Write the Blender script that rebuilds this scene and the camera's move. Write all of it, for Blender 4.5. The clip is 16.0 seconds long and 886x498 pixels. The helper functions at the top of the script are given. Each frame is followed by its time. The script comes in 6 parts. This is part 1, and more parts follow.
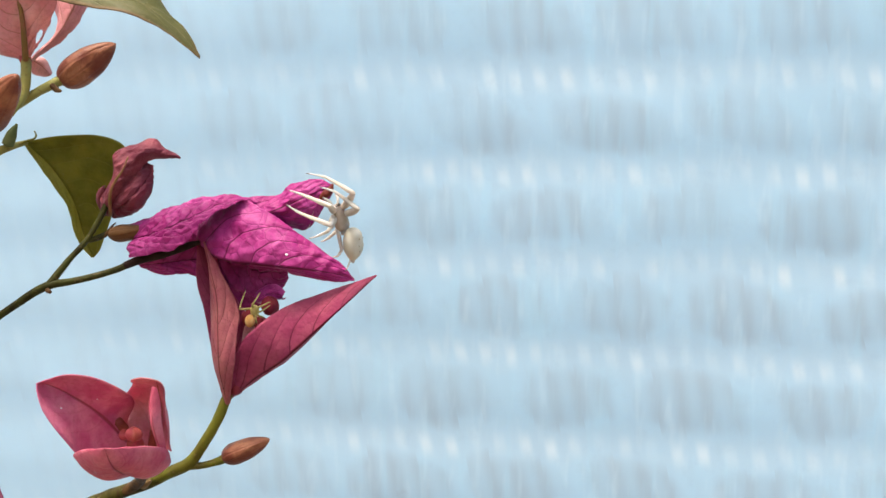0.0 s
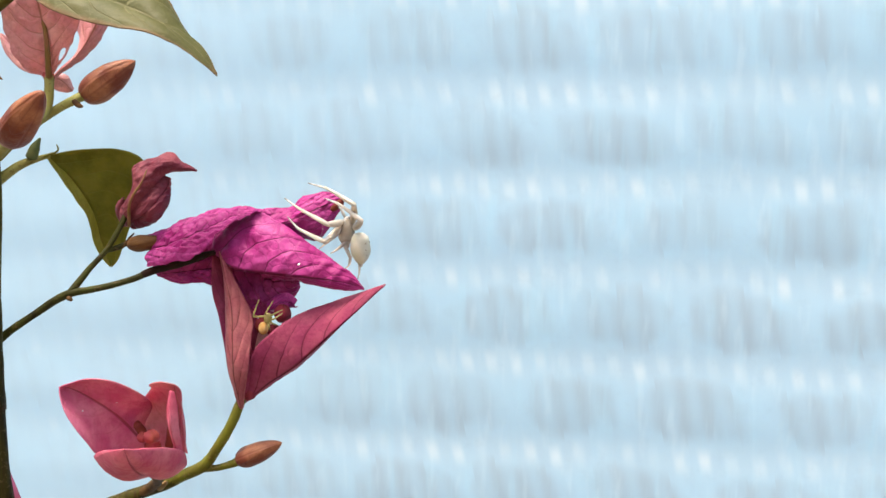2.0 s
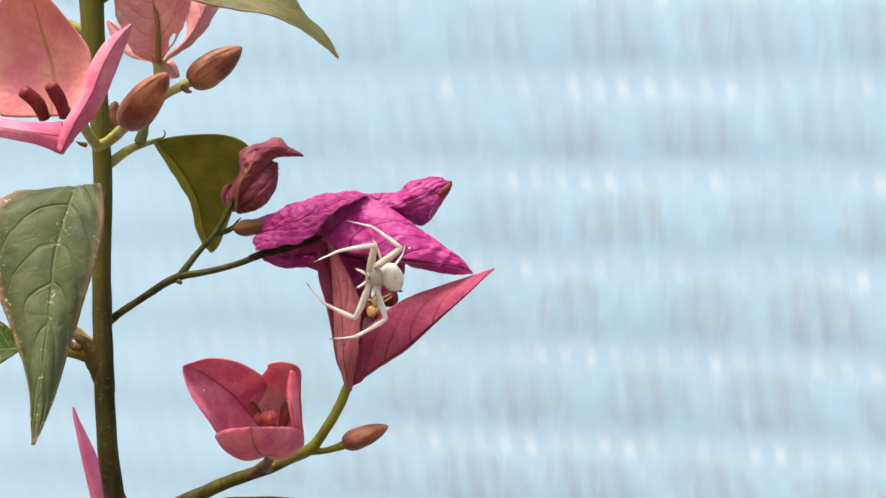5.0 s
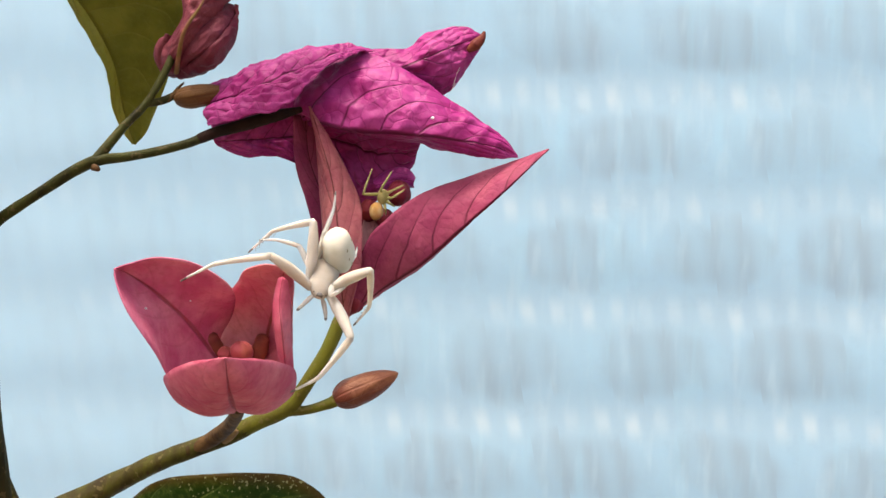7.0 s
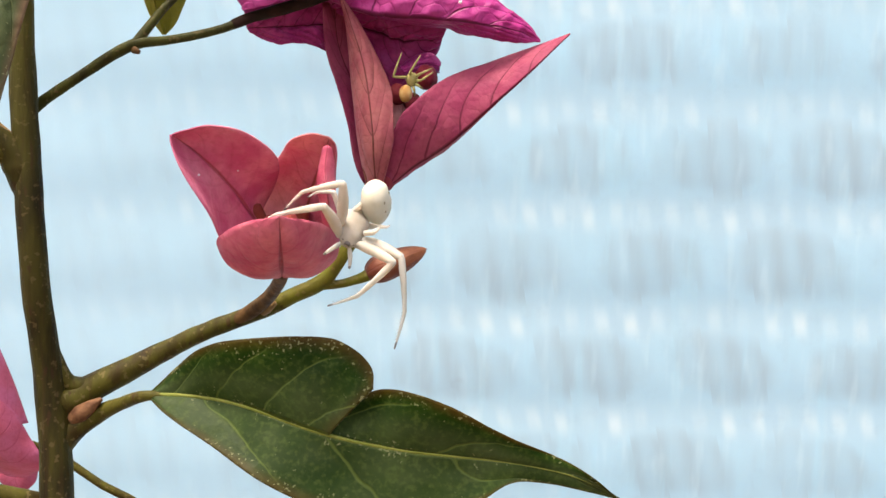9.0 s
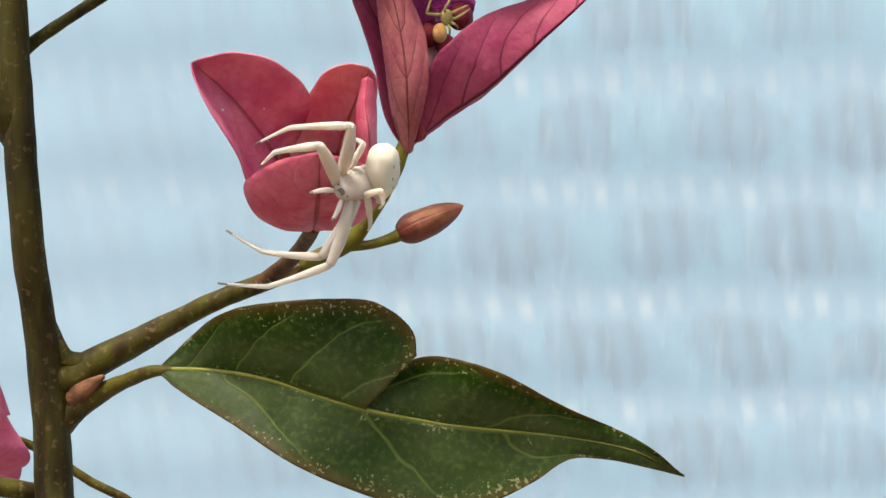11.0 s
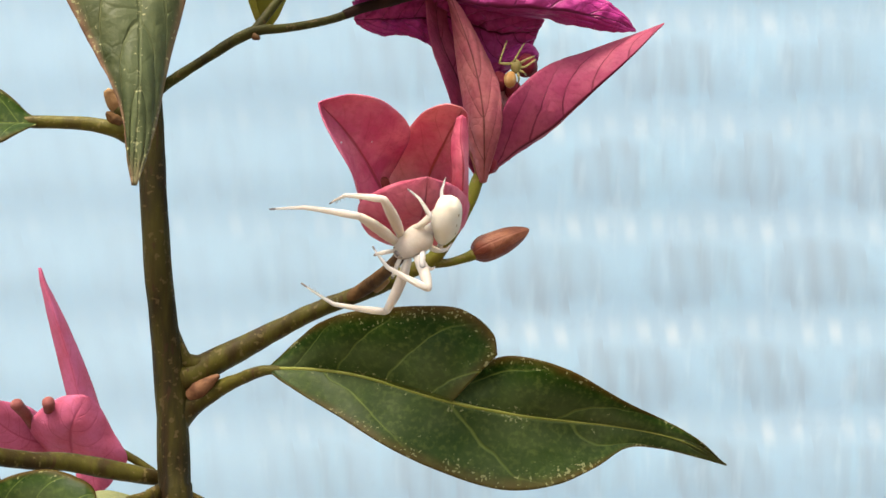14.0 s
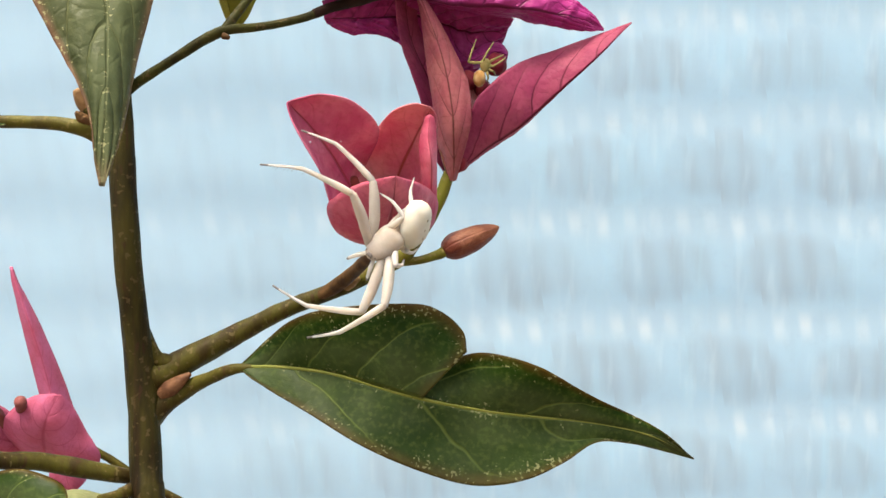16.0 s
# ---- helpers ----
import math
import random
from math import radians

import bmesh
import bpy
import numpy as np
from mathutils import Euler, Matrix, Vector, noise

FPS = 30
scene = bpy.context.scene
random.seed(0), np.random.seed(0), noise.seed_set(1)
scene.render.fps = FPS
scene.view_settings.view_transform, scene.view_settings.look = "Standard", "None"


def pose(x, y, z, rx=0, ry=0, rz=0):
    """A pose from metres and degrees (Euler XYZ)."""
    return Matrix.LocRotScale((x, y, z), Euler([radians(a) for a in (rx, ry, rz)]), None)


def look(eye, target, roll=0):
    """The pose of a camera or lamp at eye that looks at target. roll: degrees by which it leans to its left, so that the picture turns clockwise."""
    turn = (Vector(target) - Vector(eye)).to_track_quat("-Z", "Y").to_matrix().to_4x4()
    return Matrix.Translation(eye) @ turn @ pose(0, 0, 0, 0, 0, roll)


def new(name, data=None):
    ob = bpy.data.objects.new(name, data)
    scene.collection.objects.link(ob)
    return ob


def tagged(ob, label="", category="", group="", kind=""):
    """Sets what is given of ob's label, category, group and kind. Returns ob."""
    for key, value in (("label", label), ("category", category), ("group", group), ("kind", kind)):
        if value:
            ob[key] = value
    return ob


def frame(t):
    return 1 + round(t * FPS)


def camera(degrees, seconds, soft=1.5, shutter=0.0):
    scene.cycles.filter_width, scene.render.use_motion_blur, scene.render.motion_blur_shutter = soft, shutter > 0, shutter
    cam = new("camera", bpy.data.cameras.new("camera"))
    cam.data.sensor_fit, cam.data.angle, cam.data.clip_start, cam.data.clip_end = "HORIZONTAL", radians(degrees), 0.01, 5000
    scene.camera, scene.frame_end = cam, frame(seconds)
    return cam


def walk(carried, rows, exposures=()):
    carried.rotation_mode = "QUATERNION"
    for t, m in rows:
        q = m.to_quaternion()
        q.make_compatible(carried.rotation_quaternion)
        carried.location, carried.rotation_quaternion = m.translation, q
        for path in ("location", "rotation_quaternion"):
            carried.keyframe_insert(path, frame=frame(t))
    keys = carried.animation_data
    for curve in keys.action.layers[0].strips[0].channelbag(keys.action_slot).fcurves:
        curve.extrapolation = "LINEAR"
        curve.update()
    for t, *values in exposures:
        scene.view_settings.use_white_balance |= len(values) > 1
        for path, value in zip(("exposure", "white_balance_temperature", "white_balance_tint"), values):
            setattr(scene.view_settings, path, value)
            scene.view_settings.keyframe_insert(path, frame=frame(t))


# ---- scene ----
cam = camera(45.9, 16.0, soft=1.5)
PATH = [
    (0, (-0.00708, 0.00354, 1.01066), (0.03249, 1.00090, 0.94972), 0.84),
    (0.5, (-0.00849, -0.00154, 1.01099), (0.02993, 0.99631, 0.95792), 0.90),
    (1, (-0.00973, -0.00682, 1.01164), (0.02948, 0.99127, 0.96383), 1.01),
    (1.5, (-0.00982, -0.00539, 1.01045), (0.03216, 0.99273, 0.96567), 0.90),
    (2, (-0.00712, -0.00266, 1.01066), (0.02479, 0.99562, 0.96148), 0.95),
    (2.5, (-0.00714, 0.00239, 1.01425), (0.01279, 1.00089, 0.96315), 1.03),
    (3, (-0.00997, 0.00351, 1.01639), (0.00490, 1.00191, 0.96181), 1.47),
    (3.5, (-0.01399, -0.00143, 1.01278), (-0.00226, 0.99705, 0.95893), 1.32),
    (3.7, (-0.01645, -0.00401, 1.01540), (-0.01135, 0.99423, 0.95635), 1.17),
    (5.8, (-0.02442, -0.00146, 1.00151), (0.00751, 0.99750, 0.96896), 1.12),
    (6, (-0.02371, 0.00065, 1.00116), (0.00279, 0.99916, 0.95353), 0.99),
    (6.5, (-0.03440, 0.02803, 0.99016), (0.06085, 1.02311, 0.96277), 1.21),
    (7, (-0.04278, 0.04844, 0.98601), (0.10670, 1.03699, 0.96580), 1.17),
    (7.5, (-0.04588, 0.04605, 0.98516), (0.10943, 1.03368, 0.96380), 1.01),
    (8, (-0.04898, 0.04542, 0.98146), (0.10996, 1.03189, 0.94117), 1.01),
    (8.5, (-0.05022, 0.04420, 0.97966), (0.11295, 1.02888, 0.91810), 1.04),
    (9, (-0.05028, 0.04266, 0.97823), (0.12390, 1.02450, 0.90309), 0.97),
    (9.2, (-0.05038, 0.04253, 0.97830), (0.12088, 1.02456, 0.89912), 1.04),
    (11.3, (-0.05745, 0.05770, 0.97002), (0.15597, 1.03285, 0.91061), 0.30),
    (11.5, (-0.05745, 0.05787, 0.96987), (0.15079, 1.03452, 0.91705), 0.39),
    (12, (-0.06364, 0.05926, 0.97067), (0.12619, 1.04096, 0.95556), 0.15),
    (12.5, (-0.06809, 0.05942, 0.97044), (0.11947, 1.04160, 0.95875), 0.39),
    (13, (-0.06799, 0.05608, 0.97022), (0.13421, 1.03530, 0.95475), 0.54),
    (13.5, (-0.07027, 0.04654, 0.96638), (0.13627, 1.02477, 0.94609), 0.38),
    (14, (-0.06981, 0.04091, 0.96748), (0.14058, 1.01839, 0.95119), 0.53),
    (14.5, (-0.06868, 0.03972, 0.96717), (0.15371, 1.01449, 0.94751), 0.43),
    (15, (-0.07032, 0.03989, 0.96738), (0.15283, 1.01460, 0.95466), 0.36),
    (15.5, (-0.06928, 0.04058, 0.96780), (0.15589, 1.01476, 0.95070), 0.37),
    (16, (-0.06883, 0.03966, 0.96794), (0.16056, 1.01276, 0.94654), 0.29),
]
EXPOSURES = [(0, 1.71, 6990, 10), (0.5, 1.73, 7015, 10), (1, 1.91, 7040, 10), (2.5, 1.78, 7040, 10), (3, 1.73, 7065, 10), (3.5, 1.84, 7090, 10), (6, 1.76, 7090, 10), (7, 1.74, 7090, 10), (7.5, 1.79, 7190, 10), (8, 1.92, 7290, 10), (8.5, 1.87, 7210, 10), (9, 1.91, 7250, 10), (11.5, 1.64, 7150, 10), (12, 1.96, 7350, 10), (12.5, 1.97, 7350, 10), (13.5, 1.91, 7300, 10), (14, 1.81, 7275, 10), (14.5, 1.83, 7250, 10), (15, 1.81, 7250, 10), (16, 1.83, 7250, 10)]
walk(cam, [(t, look(eye, target, roll)) for t, eye, target, roll in PATH], EXPOSURES)

# ---- light: a bright, thinly overcast day ----
SUN_ELEVATION, SUN_TURN = radians(72), radians(240)
world = bpy.data.worlds.new("sky")
scene.world = world
world.use_nodes = True
sky = world.node_tree.nodes.new("ShaderNodeTexSky")
sky.sky_type = "NISHITA"
sky.sun_disc = False
sky.sun_elevation, sky.sun_rotation = SUN_ELEVATION, SUN_TURN
sky.air_density, sky.dust_density = 1.0, 7.0
world.node_tree.links.new(sky.outputs[0], world.node_tree.nodes["Background"].inputs[0])
world.node_tree.nodes["Background"].inputs[1].default_value = 0.125
sun = new("sun", bpy.data.lights.new("sun", "SUN"))
sun.data.energy, sun.data.angle, sun.data.color = 1.5, radians(14), (1.0, 0.98, 0.95)
# the lamp stands where the sky's sun stands
way = Vector((math.sin(SUN_TURN) * math.cos(SUN_ELEVATION), math.cos(SUN_TURN) * math.cos(SUN_ELEVATION), math.sin(SUN_ELEVATION)))
sun.matrix_world = look(way * 10, (0, 0, 0))

# ---- materials ----


class Nodes:
    """A short way to write node trees."""

    def __init__(self, name):
        self.mat = bpy.data.materials.new(name)
        self.mat.use_nodes = True
        self.tree = self.mat.node_tree
        self.bsdf = self.tree.nodes["Principled BSDF"]
        self.out = self.tree.nodes["Material Output"]

    def add(self, kind, inputs=(), **settings):
        node = self.tree.nodes.new("ShaderNode" + kind)
        for key, value in settings.items():
            setattr(node, key, value)
        for key, value in dict(inputs).items():
            self.put(node.inputs[key], value)
        return node

    def put(self, socket, value):
        if isinstance(value, bpy.types.NodeSocket):
            self.tree.links.new(value, socket)
        else:
            socket.default_value = value

    def math(self, operation, a, b=0.0, c=0.0):
        return self.add("Math", {0: a, 1: b, 2: c}, operation=operation).outputs[0]

    def mix(self, factor, a, b):
        node = self.add("Mix", data_type="RGBA")
        for socket, value in ((node.inputs[0], factor), (node.inputs[6], a), (node.inputs[7], b)):
            self.put(socket, value)
        return node.outputs[2]

    def step(self, value, low, high):
        node = self.add("MapRange", {0: value, 1: low, 2: high}, interpolation_type="SMOOTHSTEP")
        return node.outputs[0]

    def noise(self, scale, detail=3.0, vector=None, rough=0.5):
        inputs = {"Scale": scale, "Detail": detail, "Roughness": rough}
        if vector is not None:
            inputs["Vector"] = vector
        return self.add("TexNoise", inputs).outputs[0]

    def coords(self, name="Object"):
        return self.add("TexCoord").outputs[name]


def rgb(r, g, b):
    return (r, g, b, 1.0)


QUILT = {}  # number and slant of each blade material's side veins


def blade_material(name, base, patch, vein, ribs=7, net=0.5, veins=0.6, glow=0.35, rough=0.5, dust_sheen=0.0, relief=0.3, edge=None, slant=0.45, cell=620.0, gloss=0.12, pucker=0.0, stripes=0, fine=0.07, sides=0.8):
    """Leaf or bract: two tones in soft patches, a midrib, arching side veins, a net of fine veins with the skin puckered between them, and light that shines through."""
    QUILT[name] = (ribs, slant)
    n = Nodes(name)
    place = n.coords("Object")
    uv = n.add("SeparateXYZ", {0: n.coords("UV")})
    u, v = uv.outputs[0], uv.outputs[1]
    wobble = n.math("MULTIPLY_ADD", n.noise(170, 2, place), 0.10, -0.05)
    across = n.math("ABSOLUTE", n.math("MULTIPLY_ADD", v, 2.0, -1.0))
    rib = n.math("SUBTRACT", 1.0, n.step(n.math("ADD", across, n.math("MULTIPLY", wobble, 0.4)), 0.012, 0.055))
    arch = n.math("MULTIPLY", n.math("MULTIPLY_ADD", across, 0.6, n.math("MULTIPLY", across, across)), slant * 0.5)
    side = n.math("FRACT", n.math("MULTIPLY", n.math("SUBTRACT", n.math("ADD", u, wobble), arch), float(ribs)))
    side = n.math("ABSOLUTE", n.math("SUBTRACT", side, 0.5))
    side = n.math("MULTIPLY", n.math("SUBTRACT", 1.0, n.step(side, 0.008, fine)), n.math("SUBTRACT", 1.0, n.step(across, 0.6, 1.0)))
    bent = n.add("MixRGB", {0: 0.0012, 1: place, 2: n.add("TexNoise", {"Vector": place, "Scale": 350.0}).outputs[1]}, blend_type="ADD").outputs[0]
    gap = n.add("TexVoronoi", {"Vector": bent, "Scale": cell}, feature="DISTANCE_TO_EDGE").outputs[0]
    mesh = n.math("MULTIPLY", n.math("SUBTRACT", 1.0, n.step(gap, 0.0, 0.07)), net)
    lines = n.math("MAXIMUM", n.math("MAXIMUM", rib, n.math("MULTIPLY", side, sides)), n.math("MULTIPLY", mesh, 0.6))
    if stripes:
        long = n.math("ABSOLUTE", n.math("SUBTRACT", n.math("FRACT", n.math("MULTIPLY", n.math("ADD", v, n.math("MULTIPLY", wobble, 0.5)), float(stripes))), 0.5))
        lines = n.math("MAXIMUM", lines, n.math("MULTIPLY", n.math("SUBTRACT", 1.0, n.step(long, 0.02, 0.16)), 0.7))
    tone = n.step(n.noise(210, 4, place), 0.35, 0.7)
    colour = n.mix(tone, base, patch)
    colour = n.mix(n.math("MULTIPLY", n.step(n.noise(1500, 3, place), 0.45, 0.75), 0.2), colour, vein)
    if edge:
        rim = n.step(n.math("ADD", across, n.math("MULTIPLY", wobble, 1.5)), 0.78, 1.02)
        tip = n.math("MULTIPLY", n.step(n.math("ADD", u, wobble), 0.90, 1.02), 0.8)
        colour = n.mix(n.math("MULTIPLY", n.math("MAXIMUM", rim, tip), 0.7), colour, edge)
    colour = n.mix(n.math("MULTIPLY", lines, veins), colour, vein)
    if dust_sheen:
        gather = n.math("MAXIMUM", n.step(across, 0.6, 0.9), n.math("SUBTRACT", 1.0, n.step(across, 0.02, 0.22)))
        gather = n.math("MULTIPLY_ADD", gather, 0.13, n.math("MULTIPLY", n.noise(240, 3, place), 0.5))
        specks = n.step(n.math("ADD", n.noise(2300, 2, place), gather), 1.0, 1.05)
        # dust along the midrib; the lower half's sky sheen is put into the colour
        sheen_film = n.math("MULTIPLY", n.math("SUBTRACT", 1.0, n.step(across, 0.25, 0.85)), 0.85)
        sheen_film = n.math("MAXIMUM", sheen_film, n.math("MULTIPLY", n.step(v, 0.5, 0.6), 0.55))
        sheen_film = n.math("MULTIPLY", n.math("MULTIPLY_ADD", n.step(n.noise(110, 3, place), 0.3, 0.7), 0.7, 0.3), sheen_film)
        colour = n.mix(n.math("MULTIPLY", sheen_film, dust_sheen), colour, rgb(0.10, 0.125, 0.055))
        colour = n.mix(n.math("MULTIPLY", specks, dust_sheen), colour, rgb(0.30, 0.30, 0.15))
    height = n.math("ADD", n.math("MULTIPLY", lines, -1.0), n.math("MULTIPLY", n.noise(900, 4, place), 0.7))
    if pucker:
        height = n.math("ADD", height, n.math("MULTIPLY", n.step(gap, 0.0, 0.35), pucker))
        height = n.math("ADD", height, n.math("MULTIPLY", n.math("ABSOLUTE", n.math("SUBTRACT", n.noise(200, 2, place), 0.5)), pucker * 4.0))
    bump = n.add("Bump", {"Height": height, "Strength": relief, "Distance": 0.0005})
    for key, value in {"Base Color": colour, "Roughness": rough, "Normal": bump.outputs[0], "Specular IOR Level": gloss}.items():
        n.put(n.bsdf.inputs[key], value)
    through_light = n.add("BsdfTranslucent", {"Color": colour, "Normal": bump.outputs[0]})
    blend = n.add("MixShader", {0: glow, 1: n.bsdf.outputs[0], 2: through_light.outputs[0]})
    n.put(n.out.inputs[0], blend.outputs[0])
    return n.mat


def plain_material(name, base, patch, scale=300, rough=0.6, relief=0.3, stretch=1.0, speck=None, subsurface=0.0, fine=1800, gloss=0.12, young=None, lenticels=None):
    """A body of two tones in patches, with fine grain; stretch below 1 draws the patches out upwards."""
    n = Nodes(name)
    place = n.add("Mapping", {0: n.coords("Object"), 3: (1.0, 1.0, stretch)}).outputs[0]
    colour = n.mix(n.step(n.noise(scale, 4, place), 0.35, 0.68), base, patch)
    if speck:
        colour = n.mix(n.math("MULTIPLY", n.step(n.noise(fine, 2, n.coords("Object")), 0.6, 0.68), 0.6), colour, speck)
    if lenticels:
        marks = n.add("Mapping", {0: n.coords("Object"), 3: (1.0, 1.0, 0.35)}).outputs[0]
        spots = n.math("MULTIPLY", n.step(n.noise(900, 1, marks), 0.66, 0.72), 0.75)
        colour = n.mix(spots, colour, lenticels)
        colour = n.mix(n.math("MULTIPLY", n.step(n.noise(1.0, 3, n.add("Mapping", {0: n.coords("Object"), 3: (1500.0, 1500.0, 60.0)}).outputs[0]), 0.5, 0.7), 0.35), colour, lenticels)
    if young:
        # growth near the top is still green; it turns brown and woody further down
        high = n.add("SeparateXYZ", {0: n.coords("Object")}).outputs[2]
        high = n.step(n.math("ADD", high, n.math("MULTIPLY_ADD", n.noise(90, 3, place), 0.03, -0.015)), 0.965, 1.02)
        colour = n.mix(n.math("MULTIPLY", high, 0.85), colour, young)
    bump = n.add("Bump", {"Height": n.noise(fine, 4, place), "Strength": relief, "Distance": 0.0003})
    for key, value in {"Base Color": colour, "Roughness": rough, "Normal": bump.outputs[0], "Specular IOR Level": gloss}.items():
        n.put(n.bsdf.inputs[key], value)
    if subsurface:
        n.put(n.bsdf.inputs["Subsurface Weight"], subsurface)
        n.put(n.bsdf.inputs["Subsurface Radius"], (1.0, 0.85, 0.7))
        n.put(n.bsdf.inputs["Subsurface Scale"], 0.0024)
        through_light = n.add("BsdfTranslucent", {"Color": colour})
        n.put(n.out.inputs[0], n.add("MixShader", {0: subsurface * 0.3, 1: n.bsdf.outputs[0], 2: through_light.outputs[0]}).outputs[0])
    return n.mat


bract_pink = blade_material("bract_pink", rgb(0.53, 0.115, 0.215), rgb(0.68, 0.25, 0.33), rgb(0.28, 0.06, 0.05), ribs=5, net=0.08, veins=0.65, glow=0.25, pucker=0.12, sides=0.16, relief=0.6)
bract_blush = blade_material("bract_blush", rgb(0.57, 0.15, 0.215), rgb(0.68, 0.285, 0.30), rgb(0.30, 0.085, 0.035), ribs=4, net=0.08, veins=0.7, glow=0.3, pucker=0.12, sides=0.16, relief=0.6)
# darker pink: the shade of a bract's underside put into the colour
bract_shaded = blade_material("bract_shaded", rgb(0.42, 0.065, 0.12), rgb(0.56, 0.15, 0.20), rgb(0.17, 0.022, 0.03), ribs=4, net=0.08, veins=0.6, glow=0.12, pucker=0.12, sides=0.16, relief=0.6)
bract_magenta = blade_material("bract_magenta", rgb(0.29, 0.040, 0.098), rgb(0.37, 0.075, 0.128), rgb(0.075, 0.008, 0.018), ribs=6, net=0.12, veins=0.8, fine=0.055, pucker=0.18, relief=0.4)
bract_rose = blade_material("bract_rose", rgb(0.37, 0.085, 0.115), rgb(0.46, 0.15, 0.155), rgb(0.085, 0.016, 0.014), ribs=5, net=0.22, veins=0.8, fine=0.045, pucker=0.2, dust_sheen=0.12, relief=0.45)
bract_purple = blade_material("bract_purple", rgb(0.27, 0.016, 0.13), rgb(0.35, 0.04, 0.19), rgb(0.060, 0.002, 0.020), ribs=6, net=0.3, veins=0.9, relief=0.45, glow=0.09, cell=430.0, pucker=0.2, fine=0.05, slant=0.6, gloss=0.18, rough=0.5)
bract_dry = blade_material("bract_dry", rgb(0.135, 0.024, 0.042), rgb(0.25, 0.065, 0.080), rgb(0.07, 0.012, 0.018), ribs=12, net=0.5, veins=0.6, relief=0.3, glow=0.12, slant=0.8, pucker=0.1, fine=0.08)
bract_pale = blade_material("bract_pale", rgb(0.69, 0.32, 0.34), rgb(0.76, 0.44, 0.43), rgb(0.28, 0.11, 0.05), ribs=7, net=0.3, veins=0.65, fine=0.05, pucker=0.4)
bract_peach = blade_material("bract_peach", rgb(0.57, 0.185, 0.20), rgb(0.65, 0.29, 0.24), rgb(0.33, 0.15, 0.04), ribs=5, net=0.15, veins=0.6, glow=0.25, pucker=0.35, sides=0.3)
bract_far = blade_material("bract_far", rgb(0.52, 0.135, 0.25), rgb(0.47, 0.10, 0.17), rgb(0.26, 0.03, 0.05), ribs=6, net=0.3, veins=0.4)
leaf_dark = blade_material("leaf_dark", rgb(0.006, 0.020, 0.001), rgb(0.011, 0.030, 0.002), rgb(0.13, 0.17, 0.035), ribs=4, net=0.12, veins=0.5, glow=0.03, rough=0.4, dust_sheen=0.42, edge=rgb(0.055, 0.022, 0.004), gloss=0.07, slant=0.3, cell=150.0, fine=0.034)
leaf_olive = blade_material("leaf_olive", rgb(0.14, 0.145, 0.016), rgb(0.23, 0.22, 0.03), rgb(0.24, 0.23, 0.05), ribs=6, net=0.2, veins=0.4, glow=0.4, dust_sheen=0.1, edge=rgb(0.20, 0.20, 0.03), fine=0.05)
# yellowish left strip of the olive leaf, its light put into the colour
leaf_lit_margin = blade_material("leaf_lit_margin", rgb(0.30, 0.29, 0.05), rgb(0.36, 0.34, 0.08), rgb(0.17, 0.17, 0.02), ribs=6, net=0.2, veins=0.3, glow=0.4)
leaf_dusty = blade_material("leaf_dusty", rgb(0.018, 0.028, 0.007), rgb(0.050, 0.062, 0.022), rgb(0.11, 0.115, 0.04), ribs=6, net=0.2, veins=0.4, glow=0.12, dust_sheen=0.75, edge=rgb(0.24, 0.12, 0.08), cell=300.0, relief=0.5)
leaf_back = blade_material("leaf_back", rgb(0.066, 0.066, 0.020), rgb(0.092, 0.088, 0.032), rgb(0.14, 0.125, 0.055), ribs=5, net=0.2, veins=0.4, glow=0.2, dust_sheen=0.15, edge=rgb(0.22, 0.12, 0.07), cell=300.0)
leaf_pale = blade_material("leaf_pale", rgb(0.20, 0.22, 0.10), rgb(0.24, 0.25, 0.12), rgb(0.30, 0.30, 0.15), ribs=6, glow=0.3)
rib_pale = plain_material("rib_pale", rgb(0.15, 0.17, 0.030), rgb(0.21, 0.22, 0.05), 500, 0.5)
silk = plain_material("silk", rgb(0.55, 0.55, 0.55), rgb(0.6, 0.6, 0.6), 900, 0.4)
fleck_white = plain_material("fleck_white", rgb(0.75, 0.75, 0.78), rgb(0.7, 0.7, 0.74), 900, 0.5)
leaf_small = plain_material("leaf_small", rgb(0.08, 0.11, 0.04), rgb(0.12, 0.13, 0.05))
bark = plain_material("bark", rgb(0.036, 0.031, 0.005), rgb(0.012, 0.008, 0.002), 520, 0.6, 0.7, 0.2, rgb(0.085, 0.060, 0.026), fine=1300, young=rgb(0.080, 0.073, 0.012), lenticels=rgb(0.030, 0.014, 0.006))
young_bark = plain_material("young_bark", rgb(0.064, 0.057, 0.008), rgb(0.028, 0.018, 0.004), 420, 0.55, 0.6, 0.4, rgb(0.14, 0.105, 0.04), fine=1300, young=rgb(0.17, 0.165, 0.028), lenticels=rgb(0.045, 0.022, 0.008))
shoot_green = plain_material("shoot_green", rgb(0.125, 0.125, 0.014), rgb(0.085, 0.070, 0.010), 330, 0.5, 0.5, 0.6, rgb(0.16, 0.12, 0.04), fine=1300)
twig_bark = plain_material("twig_bark", rgb(0.040, 0.042, 0.007), rgb(0.014, 0.011, 0.003), 330, 0.6, 0.7, 0.4, rgb(0.10, 0.07, 0.03), fine=1300)
# near-black that stands for deep shade on the twig
shade_black = plain_material("shade_black", rgb(0.014, 0.008, 0.006), rgb(0.024, 0.012, 0.009), 500, 0.8, 0.6)
stalk_pale = plain_material("stalk_pale", rgb(0.26, 0.25, 0.075), rgb(0.20, 0.175, 0.045), 260, 0.55, 0.4, 0.5, rgb(0.14, 0.10, 0.035), fine=1300)
